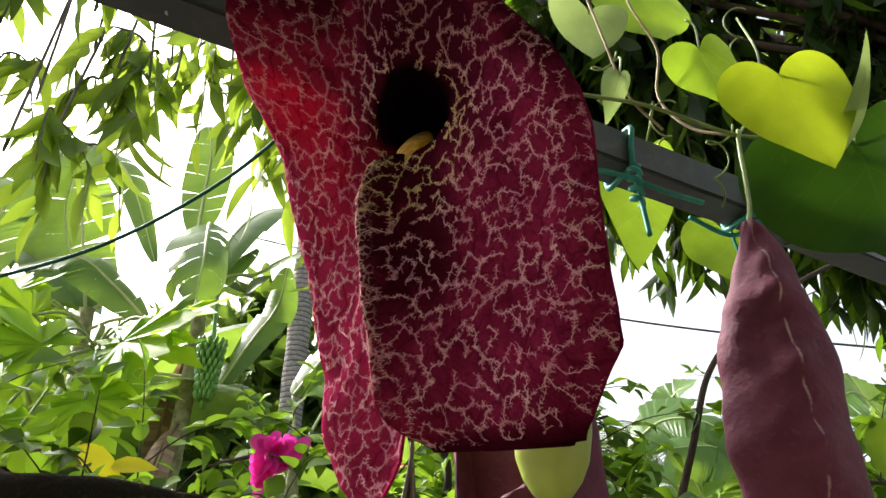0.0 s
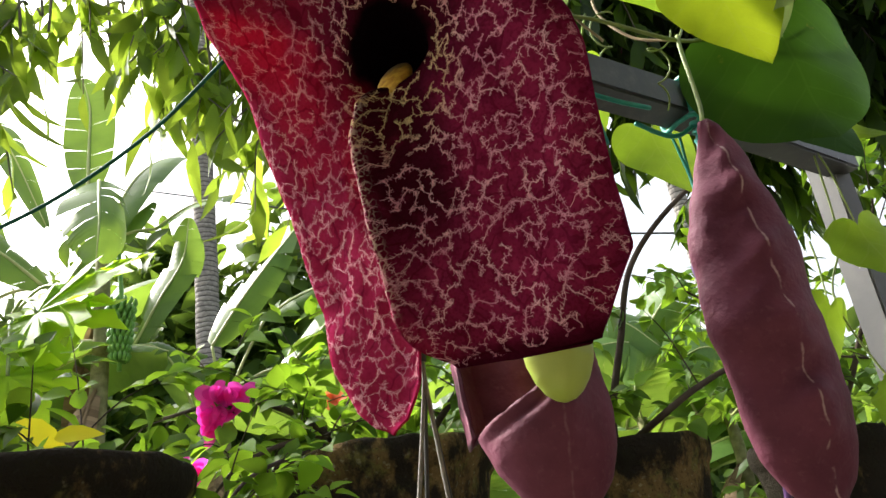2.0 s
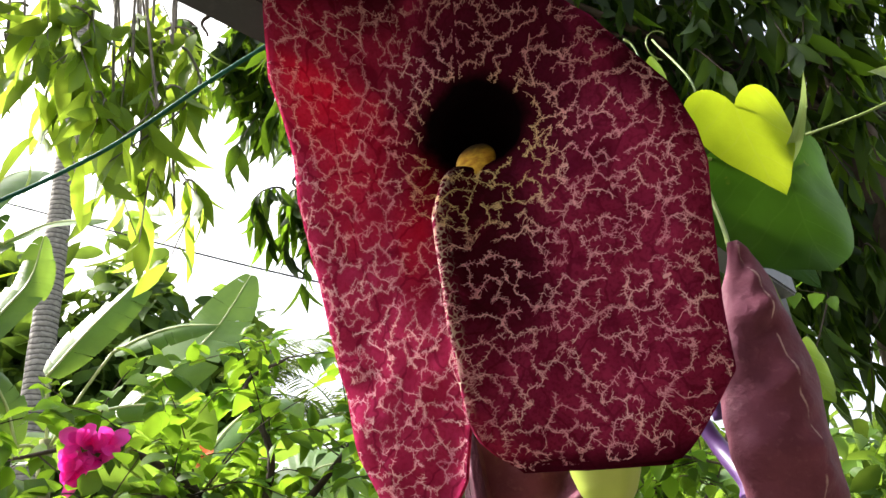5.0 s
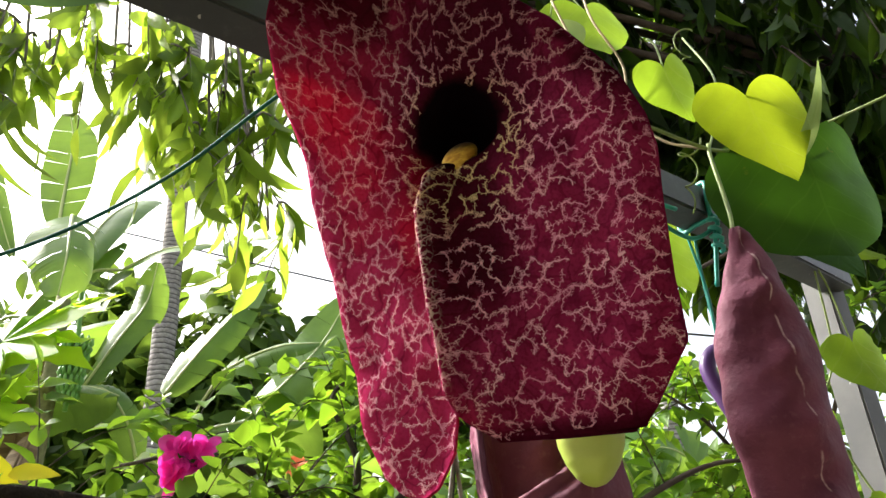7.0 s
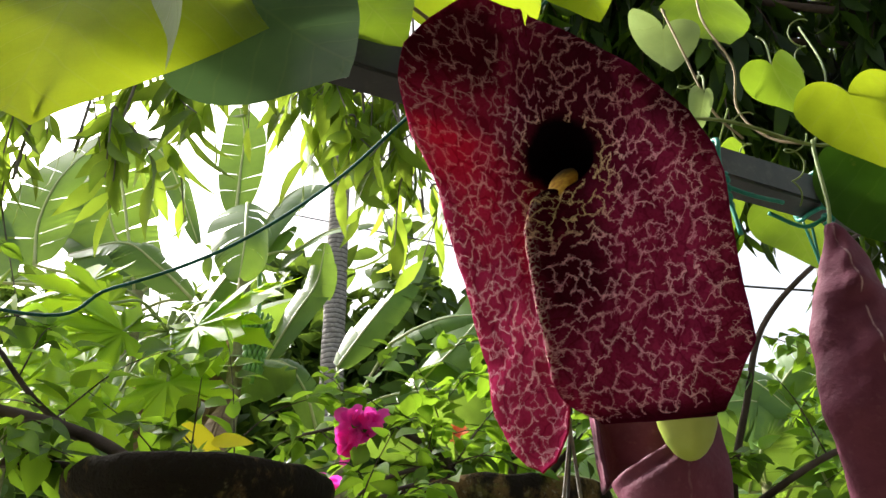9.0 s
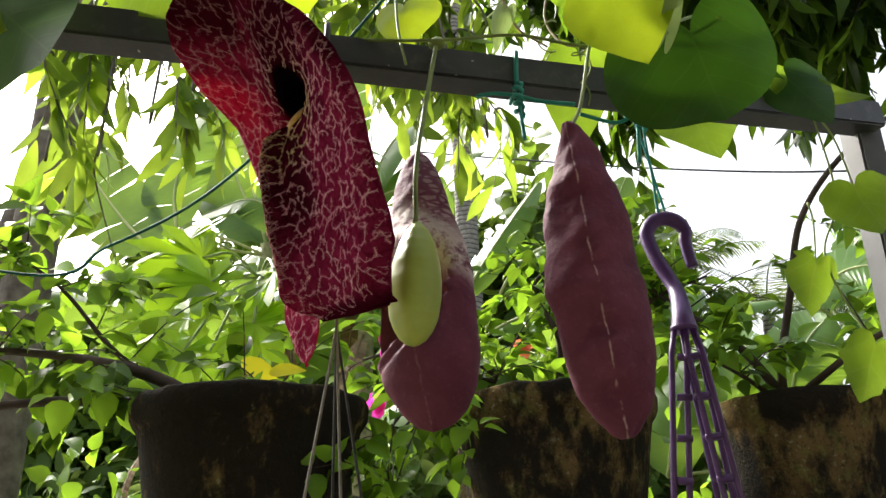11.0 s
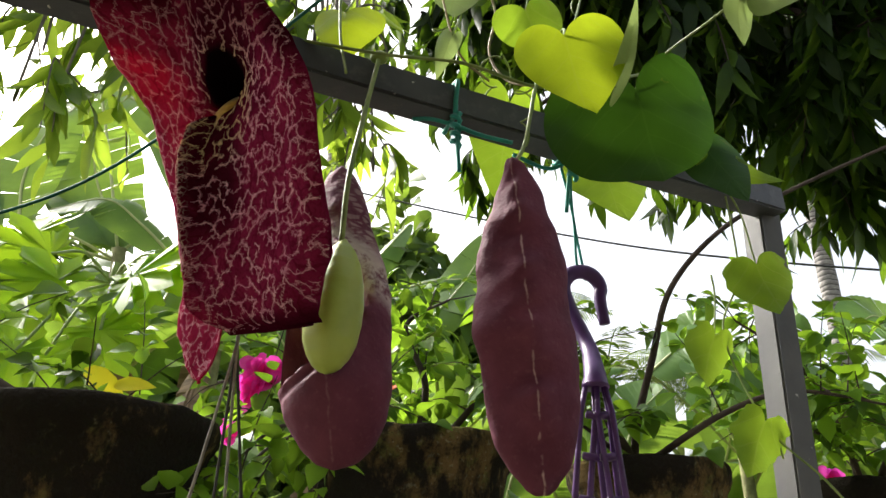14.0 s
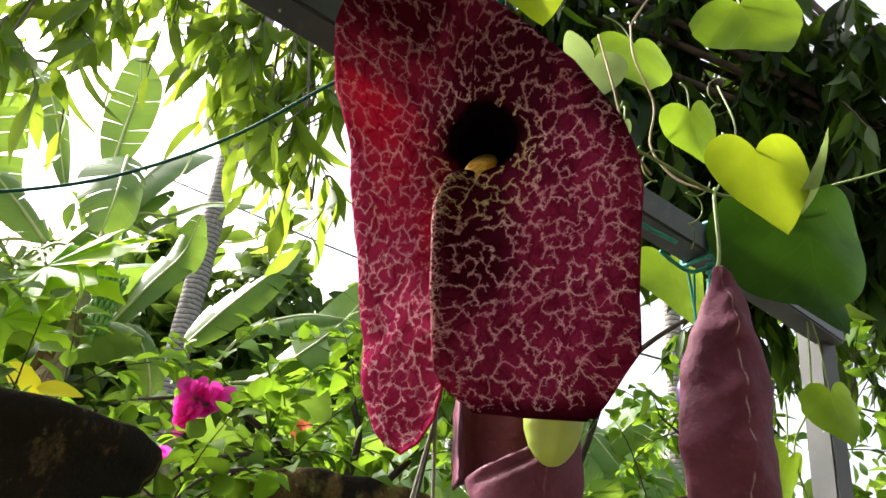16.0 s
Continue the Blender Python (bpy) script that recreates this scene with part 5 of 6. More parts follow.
# ---------------------------------------------------------------- banana plants
def banana_leaf(foot, out, length, width, arch, rng, torn=0.25):
    """A long blade on an arching midrib, torn into strips along its side veins."""
    out = Vector(out).normalized()
    flat = Vector((out.x, out.y, 0))
    flat = flat.normalized() if flat.length > 0.01 else Vector((1, 0, 0))
    pts = [Vector(foot)]
    el = math.asin(max(min(out.z, 1), -1))
    for i in range(24):
        e = el - arch * (i / 24) ** 1.3
        pts.append(pts[-1] + (flat * math.cos(e) + Vector((0, 0, math.sin(e)))) * (length / 24))
    bm, mid = bmesh.new(), bmesh.new()
    tube(mid, pts, [lerp(0.020, 0.004, i / 24) * length / 1.8 for i in range(25)], 7)
    side0 = flat.cross(Vector((0, 0, 1)))
    n = 30
    for sgn in (-1, 1):
        drop, j = rng.uniform(0.15, 0.6), 0
        while j < n:
            k = min(n, j + int(rng.integers(5, 14)))
            for i in range(j, k):
                quad = []
                for e in (i, i + 1):
                    t = 0.1 + 0.9 * e / n
                    f = t * 24
                    a = pts[min(int(f), 24)].lerp(pts[min(int(f) + 1, 24)], f - int(f))
                    w = width * math.sin(math.pi * min(0.06 + 0.94 * t, 1) ** 1.15) ** 0.55
                    gap = 0.25 * torn / n * (1 if e == j and i == j else -1 if e == k and i == k - 1 else 0)
                    fw = (pts[min(int(f) + 1, 24)] - pts[min(int(f), 24)])
                    fw = fw.normalized() if fw.length > 1e-6 else flat
                    nrm = side0.cross(fw)
                    ang = drop
                    row = []
                    for q in (0.0, 0.35, 0.7, 1.0):
                        dd = ang * q
                        row.append(a + side0 * sgn * w * q * math.cos(dd) + nrm * (-w * q * math.sin(dd)) + fw * (w * 0.25 * q + gap * length * q * 3))
                    quad.append([bm.verts.new(p) for p in row])
                for q in range(3):
                    bm.faces.new((quad[0][q], quad[0][q + 1], quad[1][q + 1], quad[1][q]))
            drop = min(max(drop + rng.normal() * torn * 0.7, 0.02), 1.1)
            j = k
    return bm, mid


def hung_leaf(path, width, rng, torn=0.25, face=(0.0, -0.75, 0.65)):
    """A blade along a given midrib, its upper side towards face."""
    pth = spline(path, 8)
    n = len(pth) - 1
    bm, mid = bmesh.new(), bmesh.new()
    tube(mid, pth, taper(n + 1, 0.016, 0.004), 7)
    face = Vector(face)
    for sgn in (-1, 1):
        drop, left = rng.uniform(0.1, 0.5), 0
        rows = 3 * n
        last = None
        for e in range(rows + 1):
            f = min(e / 3, n - 0.001)
            a, b = pth[int(f)], pth[int(f) + 1]
            p, fw = a.lerp(b, f - int(f)), (b - a).normalized()
            side = fw.cross(face).normalized() * sgn
            nrm = (side.cross(fw) * sgn).normalized()
            w = width * max(math.sin(math.pi * (0.04 + 0.95 * e / rows) ** 0.9), 0.02) ** 0.55
            row = [bm.verts.new(p + side * w * q * math.cos(drop * q) - nrm * w * q * math.sin(drop * q) * 0.8 + fw * w * 0.28 * q) for q in (0.0, 0.35, 0.7, 1.0)]
            if last:
                for q in range(3):
                    bm.faces.new((last[q], last[q + 1], row[q + 1], row[q]))
            last = row
            left -= 1
            if left < 0:      # a tear: the next strip hangs at another angle
                left = int(rng.integers(5, 18))
                drop = min(max(drop + rng.normal() * torn * 0.8, 0.02), 1.1)
                last = [row[0]] + [bm.verts.new(p + side * w * q * math.cos(drop * q) - nrm * w * q * math.sin(drop * q) * 0.8 + fw * w * (0.28 + 0.12 * torn) * q) for q in (0.35, 0.7, 1.0)]
    return bm, mid


def banana_plant(x, y, height, leaf_rows, rng, label, bunch=None, hung=()):
    ob = thing("banana_plant", (x, y, 0), label, "banana plant", "banana plants")
    bm = bmesh.new()
    pth = [(x + 0.02 * math.sin(i), y, height * i / 10) for i in range(11)]
    tube(bm, pth, taper(11, 0.11, 0.055), 12)
    part("stem", bm, M_BANSTEM, ob, "pale green sheathed stem")
    for az, el, ln, wd, arch, torn in leaf_rows:
        a = radians(az)
        out = (math.sin(a) * math.cos(radians(el)), math.cos(a) * math.cos(radians(el)), math.sin(radians(el)))
        blade, mid = banana_leaf((x, y, height * 0.96), out, ln, wd, radians(arch), rng, torn)
        part("midrib", mid, M_MIDRIB, part("leaf", blade, M_BANANA, ob), "pale green midrib")
    for *path, wd in hung:
        blade, mid = hung_leaf(path, wd, rng)
        foot = Vector(path[0])
        top = Vector((x, y, min(height * 0.97, foot.z)))
        tube(mid, spline([top, (top + foot) / 2 + Vector((0, 0, 0.05)), foot], 5), 0.014, 7)
        part("midrib", mid, M_MIDRIB, part("leaf", blade, M_BANANA, ob), "pale green midrib")
    for _ in range(3):
        a = rng.uniform(0, 6.28)
        blade, mid = banana_leaf((x, y, height * rng.uniform(0.7, 0.9)), (math.cos(a) * 0.6, math.sin(a) * 0.6, -0.4), height * 0.35, 0.10, radians(75), rng, 0.5)
        part("midrib", mid, M_DRY, part("dry_leaf", blade, M_DRY, ob, "withered brown hanging leaf"))
    if bunch:
        bx, by, bz = bunch
        bm = bmesh.new()
        tube(bm, spline([(x, y, height), ((x + bx) / 2, (y + by) / 2, height + 0.12), (bx, by, bz + 0.32), (bx, by, bz - 0.3)], 6), 0.02, 8)
        stalk = part("fruit_stalk", bm, M_BANFRUIT, ob, "hanging green fruit stalk")
        for tier in range(8):
            z = bz + 0.24 - tier * 0.064
            r = 0.118 - 0.006 * tier
            bm = bmesh.new()
            for i in range(13):
                a = 2 * math.pi * (i + 0.5 * (tier % 2)) / 13
                d = Vector((math.cos(a), math.sin(a), 0))
                c = Vector((bx, by, z))
                tube(bm, [c + d * 0.03 + Vector((0, 0, -0.02)), c + d * r * 0.8 + Vector((0, 0, -0.008)), c + d * r + Vector((0, 0, 0.03)), c + d * (r - 0.006) + Vector((0, 0, 0.058))], [0.008, 0.017, 0.016, 0.006], 6)
            part("banana_hand", bm, M_BANFRUIT, stalk)
    return ob


rng = np.random.default_rng(21)
banana_plant(-2.52, 6.45, 4.70, [(20, 75, 1.9, 0.30, 50, 0.15)], rng, "banana plant with a drooping umbrella leaf and a green bunch", (-2.26, 6.2, 3.64), [
    ((-2.52, 6.30, 5.13), (-2.40, 6.00, 4.82), (-2.31, 5.80, 4.45), (-2.30, 5.75, 4.10), 0.34),
    ((-2.12, 6.60, 4.75), (-1.81, 6.50, 4.88), (-1.55, 6.40, 4.88), (-1.27, 6.30, 4.84), 0.13),
    ((-2.70, 6.50, 5.13), (-2.75, 6.60, 5.64), (-2.80, 6.70, 6.19), (-2.93, 6.80, 6.63), 0.24),
    ((-3.18, 6.60, 3.70), (-2.93, 6.50, 4.09), (-2.66, 6.60, 4.63), (-2.21, 6.80, 5.14), 0.28),
    ((-2.39, 6.90, 3.77), (-2.16, 6.90, 4.21), (-1.99, 7.00, 4.61), (-1.96, 7.10, 5.09), 0.22)])
banana_plant(-3.25, 5.95, 4.10, [(-60, 60, 2.4, 0.42, 60, 0.12)], rng, "banana plant with very broad leaves, one of them withering", None, [
    ((-3.83, 6.00, 5.88), (-3.47, 5.90, 5.66), (-3.10, 5.80, 5.29), (-2.67, 5.70, 4.41), 0.17),
    ((-3.19, 6.00, 4.16), (-3.64, 6.10, 4.73), (-3.88, 6.20, 5.34), (-3.90, 6.30, 5.92), 0.44),
    ((-4.15, 5.80, 4.33), (-4.28, 5.90, 4.83), (-4.23, 6.00, 5.36), (-4.00, 6.20, 5.93), 0.38),
    ((-2.65, 5.70, 3.90), (-2.94, 5.60, 4.17), (-3.21, 5.50, 4.34), (-3.61, 5.40, 4.21), 0.26),
    ((-4.27, 5.60, 4.08), (-4.77, 5.70, 4.58), (-5.28, 5.80, 5.18), (-5.88, 6.00, 5.92), 0.40),
    ((-2.41, 4.40, 2.95), (-2.39, 4.35, 2.74), (-2.37, 4.30, 2.55), (-2.35, 4.30, 2.33), 0.12)])
banana_plant(-1.75, 7.40, 3.30, [], rng, "banana plant with light green arching leaves", None, [
    ((-1.83, 7.40, 3.86), (-1.60, 7.40, 4.21), (-1.33, 7.40, 4.57), (-1.00, 7.50, 5.04), 0.26),
    ((-1.28, 7.20, 4.01), (-0.99, 7.10, 4.13), (-0.71, 7.00, 4.18), (-0.39, 6.90, 4.16), 0.19),
    ((-1.53, 7.20, 3.40), (-1.25, 7.10, 3.47), (-0.87, 7.00, 3.48), (-0.51, 6.90, 3.44), 0.17),
    ((-1.27, 7.60, 3.51), (-0.83, 7.60, 3.95), (-0.42, 7.60, 4.42), (-0.12, 7.70, 5.03), 0.34),
    ((-1.89, 7.00, 3.15), (-2.00, 6.90, 3.49), (-2.20, 6.80, 3.73), (-2.48, 6.70, 3.65), 0.19)])
banana_plant(2.36, 8.47, 2.87, [], rng, "banana plant with wide ribbed leaves", None, [
    ((1.45, 8.23, 3.62), (1.8, 8.09, 3.86), (2.19, 7.86, 3.76), (2.5, 7.71, 3.39), 0.46),
    ((2.26, 8.21, 3.06), (2.43, 8.04, 3.58), (2.71, 7.85, 3.95), (2.87, 7.74, 4.09), 0.39),
    ((1.93, 8.72, 3.97), (2.05, 8.62, 4.3), (2.24, 8.39, 4.37), 0.25),
    ((2.77, 7.97, 2.74), (2.57, 7.9, 3.29), (2.19, 7.76, 3.5), (1.71, 7.67, 3.46), 0.53),
    ((1.16, 7.79, 2.31), (1.08, 7.74, 2.66), (1.24, 7.65, 3.06), (1.47, 7.57, 3.29), 0.42)])
banana_plant(0.96, 7.69, 2.08, [], rng, "low banana plant with pale ribbed leaves", None, [
    ((-0.07, 7.14, 1.96), (0.1, 7.07, 2.5), (0.42, 7, 2.87), (0.81, 6.81, 2.94), 0.39),
    ((0.81, 6.81, 1.84), (0.75, 6.76, 2.22), (0.58, 6.55, 2.52), (0.28, 6.36, 2.59), 0.35),
    ((1.29, 7.46, 1.92), (1.17, 7.42, 2.34), (0.96, 7.23, 2.62), (0.68, 7.04, 2.71), 0.35)])
banana_plant(3.24, 8.39, 2.87, [], rng, "banana plant with wide ribbed leaves", None, [
    ((3.29, 7.57, 2.74), (3.15, 7.55, 3.15), (2.82, 7.44, 3.27), (2.48, 7.39, 3.15), 0.46),
    ((4.11, 8.18, 3.67), (3.94, 8.14, 4.01), (3.68, 8, 4.14), (3.41, 7.98, 3.95), 0.42),
    ((2.21, 8.63, 2.8), (2.38, 8.49, 3.34), (2.7, 8.32, 3.73), (3.01, 8, 3.83), 0.49)])
banana_plant(-3.94, 7.07, 2.96, [(30, 65, 2.8, 0.49, 60, 0.2), (110, 50, 2.45, 0.49, 80, 0.25), (170, 55, 2.27, 0.46, 100, 0.2), (-70, 60, 2.8, 0.47, 60, 0.2), (80, 70, 2.62, 0.46, 60, 0.2)], rng, "banana plant with broad green leaves")
banana_plant(-5.6, 8.12, 3.57, [(60, 60, 2.98, 0.49, 60, 0.2), (130, 45, 2.62, 0.49, 70, 0.25), (200, 50, 2.62, 0.46, 90, 0.2), (10, 75, 2.8, 0.46, 40, 0.2)], rng, "banana plant with broad green leaves")
banana_plant(-1.84, 8.65, 2.43, [(40, 60, 2.45, 0.46, 70, 0.2), (120, 40, 2.1, 0.46, 70, 0.3), (190, 55, 1.93, 0.44, 90, 0.2), (-60, 55, 2.45, 0.46, 80, 0.3)], rng, "low banana plant with broad leaves")
banana_plant(-0.79, 9.18, 3.04, [(40, 65, 2.8, 0.49, 60, 0.2), (110, 45, 2.45, 0.47, 60, 0.3), (180, 60, 2.27, 0.46, 80, 0.2), (-60, 55, 2.62, 0.47, 80, 0.3), (-120, 45, 2.27, 0.47, 70, 0.2)], rng, "banana plant with broad green leaves")
banana_plant(0.61, 10.22, 2.34, [(50, 60, 2.8, 0.46, 60, 0.2), (120, 40, 2.45, 0.46, 60, 0.3), (200, 55, 2.27, 0.46, 70, 0.2), (-70, 50, 2.8, 0.47, 70, 0.3)], rng, "low banana plant in the distance")
banana_plant(2.54, 9.7, 2.34, [(60, 45, 2.8, 0.53, 55, 0.15), (100, 30, 2.62, 0.53, 50, 0.1), (-70, 40, 2.8, 0.53, 60, 0.1), (170, 45, 2.45, 0.49, 70, 0.15), (10, 75, 2.62, 0.46, 30, 0.4)], rng, "banana plant with wide ribbed leaves")
banana_plant(4.38, 10.22, 2.69, [(60, 55, 2.98, 0.49, 60, 0.15), (-80, 45, 2.98, 0.53, 60, 0.15), (140, 40, 2.62, 0.49, 60, 0.2), (0, 70, 2.62, 0.46, 40, 0.3), (-130, 40, 2.62, 0.49, 60, 0.3)], rng, "banana plant with wide ribbed leaves")
banana_plant(6.3, 10.93, 3.04, [(60, 55, 2.98, 0.49, 60, 0.2), (-80, 45, 2.98, 0.53, 60, 0.2), (140, 40, 2.62, 0.49, 60, 0.2), (0, 70, 2.62, 0.46, 40, 0.3)], rng, "banana plant in the distance")


# ---------------------------------------------------------------- palms
def frond(bm_leaf, foot, az, el, length, arch, rng, n=44):
    a = radians(az)
    flat = Vector((math.sin(a), math.cos(a), 0))
    pts = [Vector(foot)]
    for i in range(20):
        e = radians(el) - radians(arch) * (i / 20) ** 1.2
        pts.append(pts[-1] + (flat * math.cos(e) + Vector((0, 0, math.sin(e)))) * length / 20)
    tube(bm_leaf, pts, taper(21, 0.022, 0.005), 6)
    side = flat.cross(Vector((0, 0, 1)))
    for i in range(n):
        t = 0.15 + 0.84 * i / n
        f = t * 20
        p = pts[int(f)].lerp(pts[min(int(f) + 1, 20)], f - int(f))
        fw = (pts[min(int(f) + 1, 20)] - pts[int(f)]).normalized()
        ln = length * 0.26 * math.sin(math.pi * (0.15 + 0.8 * t)) + 0.05
        for s in (-1, 1):
            d = (side * s * 0.85 + fw * 0.55 + Vector((0, 0, -0.45 + 0.1 * rng.normal()))).normalized()
            w = fw * 0.016
            q = p + d * ln * 0.5
            e = p + d * ln + Vector((0, 0, -0.10 * ln))
            v = [bm_leaf.verts.new(c) for c in (p - w * 0.4, p + w * 0.4, q + w, q - w, e)]
            bm_leaf.faces.new(v[:4])
            bm_leaf.faces.new((v[3], v[2], v[4]))


def palm(x, y, height, r, lean, fronds, rng, label, size=1.0):
    ob = thing("coconut_palm", (x, y, 0), label, "palm tree", "palms behind the garden")
    bm = bmesh.new()
    pth = spline([(x, y, 0), (x + lean * 0.4, y, height * 0.35), (x + lean, y, height * 0.7), (x + lean * 1.5, y, height)], 14)
    rr = [r * (1.25 - 0.5 * i / len(pth)) * (1 + 0.03 * math.sin(i * 2.4)) for i in range(len(pth))]
    tube(bm, pth, rr, 18)
    part("trunk", bm, M_PALM, ob, "grey ringed trunk")
    top = Vector((x + lean * 1.5, y, height))
    for i in range(fronds):
        bm = bmesh.new()
        frond(bm, top, 360 * i / fronds + rng.uniform(-15, 15), rng.uniform(10, 65), size * rng.uniform(2.2, 3.0), rng.uniform(70, 110), rng)
        part("frond", bm, M_FAR, ob)
    return ob


rng = np.random.default_rng(33)
palm(-3.40, 13.9, 18.5, 0.20, -0.20, 14, rng, "tall coconut palm with grey ringed trunk", 1.9)
palm(5.85, 14.2, 11.6, 0.17, -0.18, 12, rng, "pale-trunked coconut palm behind the garden", 1.8)
palm(-0.27, 16.4, 6.4, 0.17, 0.1, 14, rng, "low coconut palm in the distance", 0.95)
palm(1.8, 17.4, 6.0, 0.17, 0.1, 13, rng, "low coconut palm in the distance", 0.95)
palm(4.1, 15.1, 4.8, 0.17, 0.1, 13, rng, "low coconut palm in the distance", 0.95)


# ---------------------------------------------------------------- trees
def tree(name, x, y, trunk_r, fork, clumps, rng, label, mat, template, size, droop, bark=M_TREE, group="garden trees", dense=3.0, limb=0.25):
    """clumps: centre(3) and radius; a limb runs to each clump, twigs and leaves fill it."""
    ob = thing(name, (x, y, 0), label, "tree", group)
    bm = bmesh.new()
    fork = Vector(fork)
    pth = spline([(x, y, 0), (lerp(x, fork.x, 0.6), lerp(y, fork.y, 0.6), fork.z * 0.75), fork], 8)
    tube(bm, pth, taper(len(pth), trunk_r, trunk_r * 0.7), 14)
    part("trunk", bm, bark, ob)
    bm = bmesh.new()
    fr = []
    for cx, cy, cz, cr, per in clumps:
        c = Vector((cx, cy, cz))
        m = Vector((lerp(fork.x, c.x, 0.75), lerp(fork.y, c.y, 0.75), max(fork.z, c.z) + 0.1)) + Vector(rng.normal(size=3) * 0.08)
        lim = spline([fork, m, c + Vector((0, 0, 0.12)), c], 7)
        part("limb", tube(bmesh.new(), lim, taper(len(lim), trunk_r * limb, trunk_r * 0.04), 7), bark, ob)
        for _ in range(per):
            d = rnd_dir(rng)
            p = np.array(c) + d * cr * rng.uniform(0.25, 1.0) ** 0.6 * (1, 1, 0.75)
            tip = p + np.array([rng.normal() * 0.08, rng.normal() * 0.08, -rng.uniform(0.1, 0.32)])
            start = np.array(c) + d * cr * 0.15
            tw = spline([start, (start + p) / 2 + (0, 0, 0.06), p, tip], 4)
            tube(bm, tw[2:], taper(len(tw) - 2, 0.006, 0.002), 4, False)
            for q in tw[3:]:
                for _k in range(int(dense + rng.uniform())):
                    a = rnd_dir(rng) * (1, 1, 0.5) + np.array([0, 0, -droop])
                    fr.append([*np.array(q), *a, *(rnd_dir(rng) + np.array([0, 0, 0.4])), size * rng.uniform(0.65, 1.2)])
    tagged(part("brushwood", bm, bark, ob, "thin hanging twigs"), kind="stuff")
    tagged(part("crown", leaves("crown", template, fr, mat), None, ob), kind="stuff")
    return ob


rng = np.random.default_rng(55)
# a ragged hanging fringe in front, the dense crown above and behind
dark_fringe = [(0.12, 3.53, 3.5, 0.24, 7), (-0.34, 3.0, 4.0, 0.34, 9), (0.05, 3.1, 3.9, 0.38, 22), (0.53, 2.85, 3.65, 0.38, 26), (0.8, 3.1, 3.45, 0.34, 22), (0.95, 3.4, 3.34, 0.16, 5), (0.95, 2.7, 3.45, 0.38, 26), (1.2, 2.55, 3.2, 0.34, 26), (1.38, 2.8, 3.02, 0.2, 8), (1.42, 2.65, 2.88, 0.16, 5), (1.05, 2.25, 3.85, 0.4, 26), (1.4, 2.25, 3.55, 0.38, 28), (1.55, 2.2, 3.15, 0.32, 20), (1.65, 2.25, 2.85, 0.26, 12), (0.6, 2.4, 4.1, 0.42, 26)]
dark_crown = [(1.65, 1.95, 3.45, 0.36, 20), (1.8, 1.75, 3.2, 0.34, 18), (1.95, 1.95, 2.85, 0.32, 14), (0.2, 2.4, 4.3, 0.45, 22), (-0.2, 2.5, 4.3, 0.4, 14), (0.8, 3.6, 4.1, 0.6, 40), (1.7, 3.2, 3.8, 0.7, 50), (2.3, 3.0, 3.3, 0.6, 36), (2.4, 2.5, 3.7, 0.6, 36), (1.3, 2.9, 4.6, 0.7, 40), (2.2, 3.9, 3.3, 0.6, 30), (2.9, 3.0, 3.1, 0.5, 20), (0.1, 3.6, 4.5, 0.6, 24), (2.4, 2.0, 4.2, 0.7, 30)]
# the upper and lower boughs round the fork
dark_boughs = [(0.18, 2.53, 3.75, 0.3, 22), (0.3, 2.35, 3.63, 0.3, 22), (0.43, 2.38, 3.59, 0.3, 22), (0.53, 2.56, 3.51, 0.3, 22), (0.28, 2.71, 3.69, 0.3, 22), (0.38, 2.18, 3.65, 0.3, 22), (0.66, 2.29, 3.48, 0.3, 22), (0.82, 2.38, 3.32, 0.3, 22), (2.19, 1.77, 3.75, 0.3, 14), (1.94, 1.84, 3.72, 0.3, 14), (1.81, 1.87, 3.65, 0.25, 10), (1.95, 2.36, 2.42, 0.24, 12), (2.03, 2.25, 2.5, 0.22, 10), (1.98, 2.39, 2.62, 0.24, 12), (2.15, 2.5, 2.85, 0.35, 16), (2.5, 2.6, 2.6, 0.4, 16), (2.5, 2.3, 3.2, 0.4, 18)]
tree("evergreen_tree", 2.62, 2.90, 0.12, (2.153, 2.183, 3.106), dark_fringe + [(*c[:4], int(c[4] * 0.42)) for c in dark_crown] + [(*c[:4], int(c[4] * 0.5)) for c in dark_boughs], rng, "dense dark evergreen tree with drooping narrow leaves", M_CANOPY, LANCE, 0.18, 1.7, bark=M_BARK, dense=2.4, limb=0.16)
light_low = [(-1.38, 1.55, 2.92), (-1.33, 1.6, 2.73), (-1.3, 1.77, 2.71), (-1.33, 1.86, 2.95), (-1.27, 1.91, 2.73), (-1.18, 1.99, 3.08), (-1.13, 2.07, 3.18), (-1.07, 2.16, 3.27), (-0.91, 2.24, 3.27), (-1.01, 2.17, 3.46), (-0.66, 2.28, 3.15), (-0.57, 2.28, 3.0), (-0.51, 2.16, 3.18), (-0.47, 2.42, 2.99), (-0.43, 2.09, 2.96), (-0.39, 2.51, 2.86), (-0.38, 2.07, 3.17), (-1.39, 1.66, 2.57), (-0.76, 2.28, 3.44), (-1.27, 1.96, 3.23), (-1.46, 1.5, 2.72), (-1.57, 1.65, 2.59), (-1.53, 1.38, 2.78), (-1.41, 1.66, 3.12)]
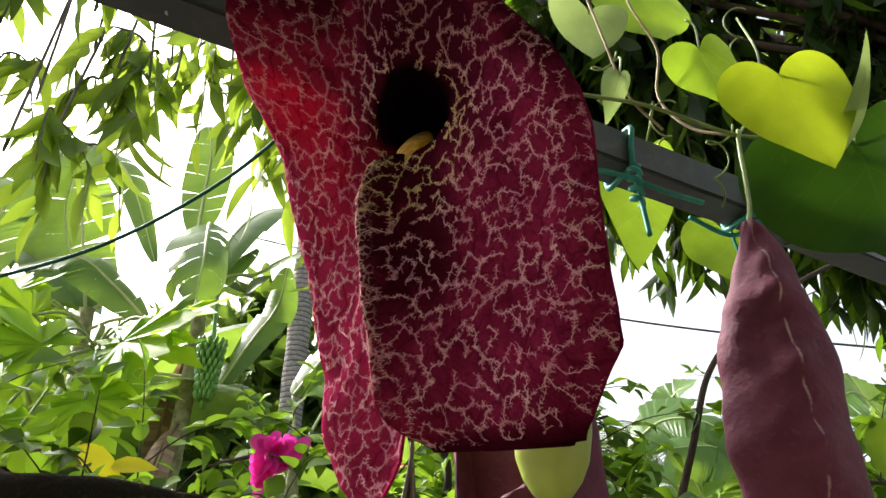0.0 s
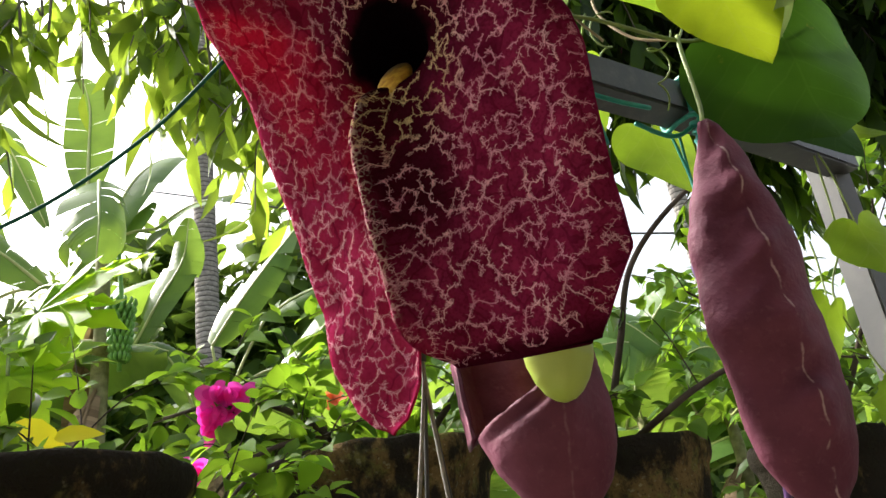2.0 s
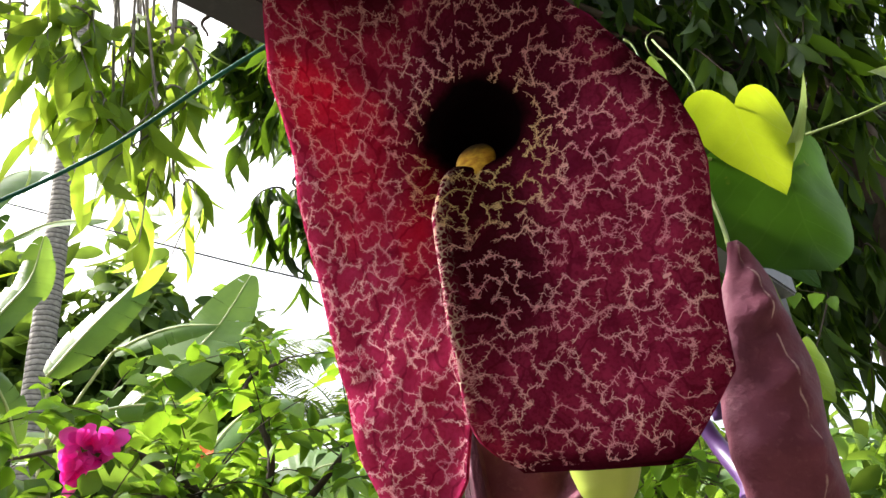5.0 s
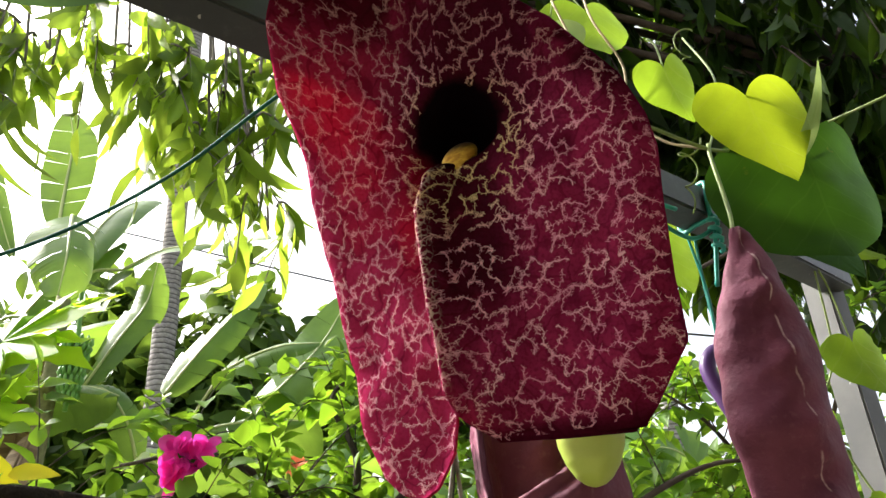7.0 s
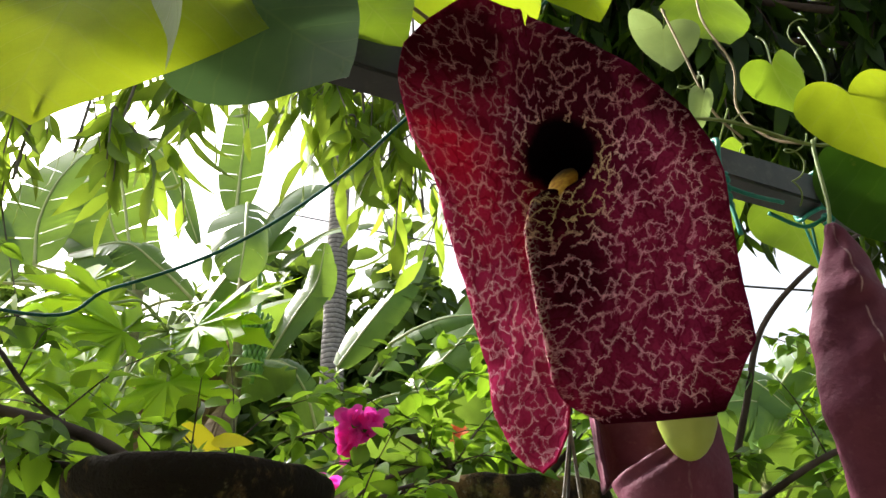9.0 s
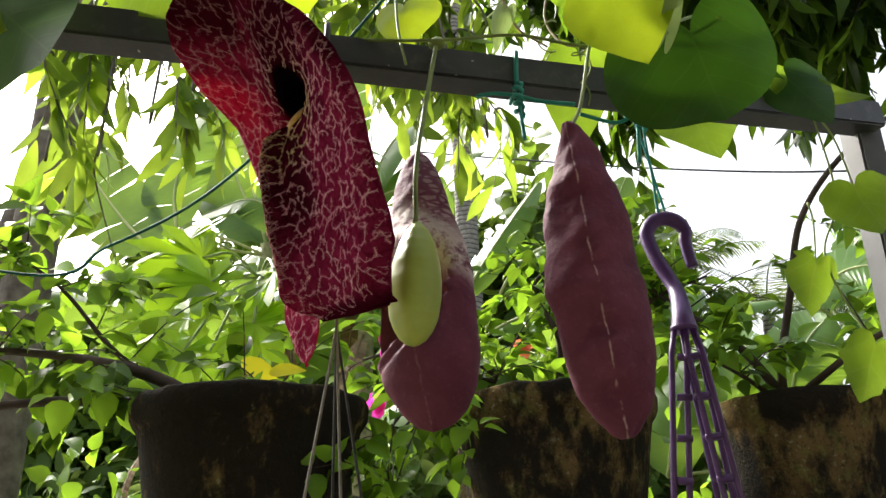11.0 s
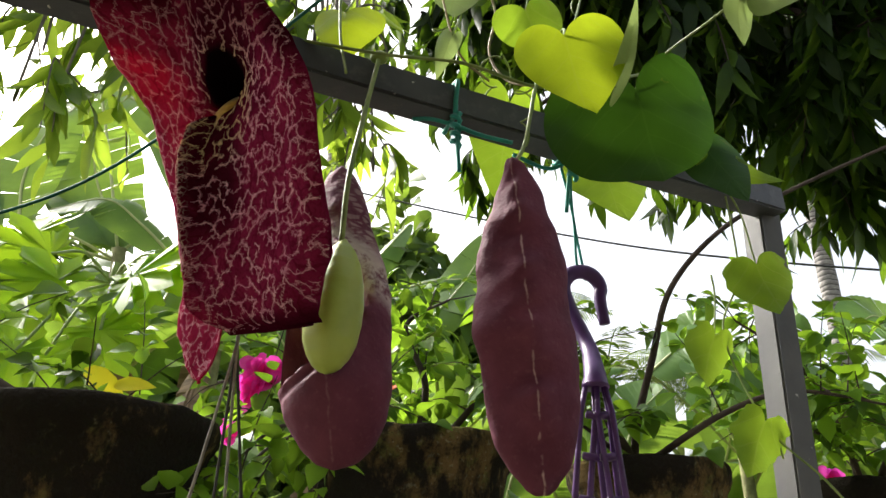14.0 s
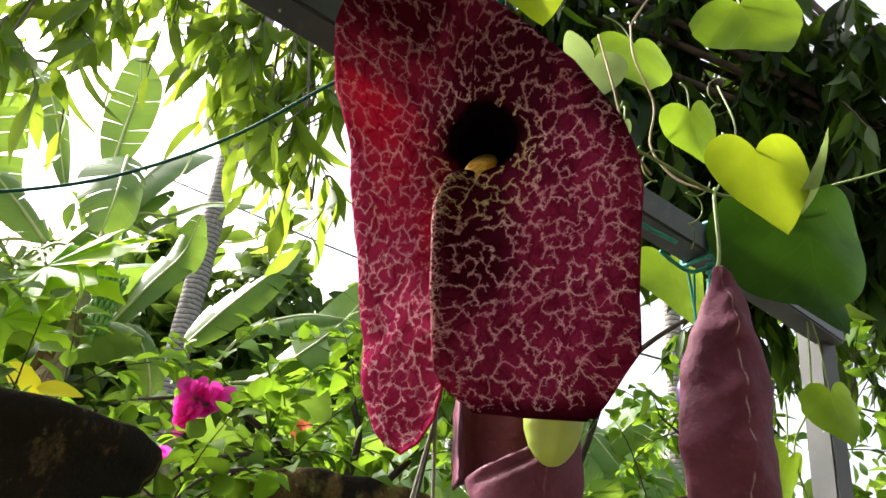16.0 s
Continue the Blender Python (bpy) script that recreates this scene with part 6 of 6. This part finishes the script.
light_high = [(-0.92, 3.37, 3.6, 1), (-0.65, 3.5, 3.55, 1), (-0.6, 2.95, 3.95, 2), (-1.07, 2.07, 3.25, 2), (-0.8, 2.28, 3.42, 2), (-0.6, 2.38, 3.38, 2), (-0.58, 2.53, 3.2, 2), (-0.5, 3.0, 3.25, 1), (-1.42, 1.85, 3.3, 2), (-1.19, 1.8, 3.22, 1), (-1.05, 2.07, 3.35, 2), (-0.91, 2.37, 3.4, 2), (-0.52, 2.31, 3.3, 2), (-0.76, 2.2, 3.5, 2), (-1.7, 1.9, 3.1, 2)]
light_clumps = [(x, y, z, 0.22, 2) for x, y, z in light_low] + [(x, y, z, 0.22, n) for x, y, z, n in light_high]
tree("mango_tree", -3.4, 2.6, 0.09, (-1.6, 2.5, 4.9), light_clumps, rng, "light tree with long hanging green leaves", M_LEFT, LANCE, 0.19, 1.3, dense=1.0, limb=0.09)
# grey trunk beside the frame
bare = thing("tree_trunk", (-2.55, 2.55, 0), "bare grey trunk beside the garden", "tree")
bm = bmesh.new()
pth = spline([(-2.55, 2.55, 0), (-2.5, 2.55, 2.0), (-2.42, 2.5, 4.5)], 10)
tube(bm, pth, taper(len(pth), 0.12, 0.09), 14)
part("trunk", bm, M_TREE, bare)

# ---------------------------------------------------------------- thickets behind
rng = np.random.default_rng(77)


def thicket(name, n, x0, x1, y0, y1, top, template, size, mat, label):
    fr = []
    for _ in range(n):
        cx, cy = rng.uniform(x0, x1), rng.uniform(y0, y1)
        hz = top * (0.75 + 0.25 * math.sin(cx * 1.7 + cy) * math.cos(cx * 0.9 - cy * 0.5)) + 0.15 * rng.normal()
        cz = hz * rng.uniform(0.25, 1.0) ** 0.5
        for _k in range(14):
            p = np.array([cx, cy, cz]) + rng.normal(size=3) * max(0.16, size * 0.6)
            a = rnd_dir(rng) + np.array([0, 0, -0.25])
            fr.append([*p, *a, *(rnd_dir(rng) * 0.7 + np.array([0, -0.5, 0.7])), size * rng.uniform(0.6, 1.4)])
    me = leaves(name, template, fr, mat)
    return tagged(new(name, me), label, "bushes", kind="stuff")


thicket("far_bushes", 1500, -14, 14, 13.0, 18.0, 3.9, BROAD, 0.48, M_FAR, "dense green bushes behind the garden")
thicket("bushes", 1500, -15.5, -0.3, 14.8, 18.5, 9.4, BROAD, 0.58, M_WOOD, "dense green undergrowth among banana plants")
thicket("bushes", 70, 0.2, 5.0, 3.2, 5.2, 1.55, OVATE, 0.11, M_BOUG, "leafy green shrubs behind the pots")
thicket("bushes", 300, 2.7, 7.5, 4.2, 7.6, 3.5, BROAD, 0.20, M_WOOD, "dense green bushes beside the evergreen tree")
thicket("bushes", 50, 0.0, 1.4, 2.5, 3.2, 1.8, OVATE, 0.085, M_BOUG, "leafy green shrubs behind the pots")
thicket("bushes", 60, -2.6, 0.2, 2.6, 3.5, 1.8, OVATE, 0.10, M_BOUG, "leafy green shrubs behind the pots")


# ---------------------------------------------------------------- cables
def cable(name, pts, r, mat, label):
    bm = bmesh.new()
    tube(bm, spline(pts, 10), r, 7)
    ob = new(name, to_mesh(bm, name, mat))
    return tagged(ob, label, "cable")


cable("garden_cable", [(0.137, 0.605, 2.117), (-0.037, 0.653, 1.994), (-0.153, 0.685, 1.912), (-0.27, 0.742, 1.846), (-0.4, 0.762, 1.776), (-0.531, 0.749, 1.722), (-0.652, 0.724, 1.689), (-1.206, 0.64, 1.848)], 0.0023, M_CABLE, "dark green cable strung across the garden")
cable("power_cable", [(-5.2, 14.9, 10.0), (0.35, 13.2, 7.7), (3.85, 11.6, 6.3), (9.6, 9.9, 5.0)], 0.018, M_BLACK, "thin grey overhead cable")
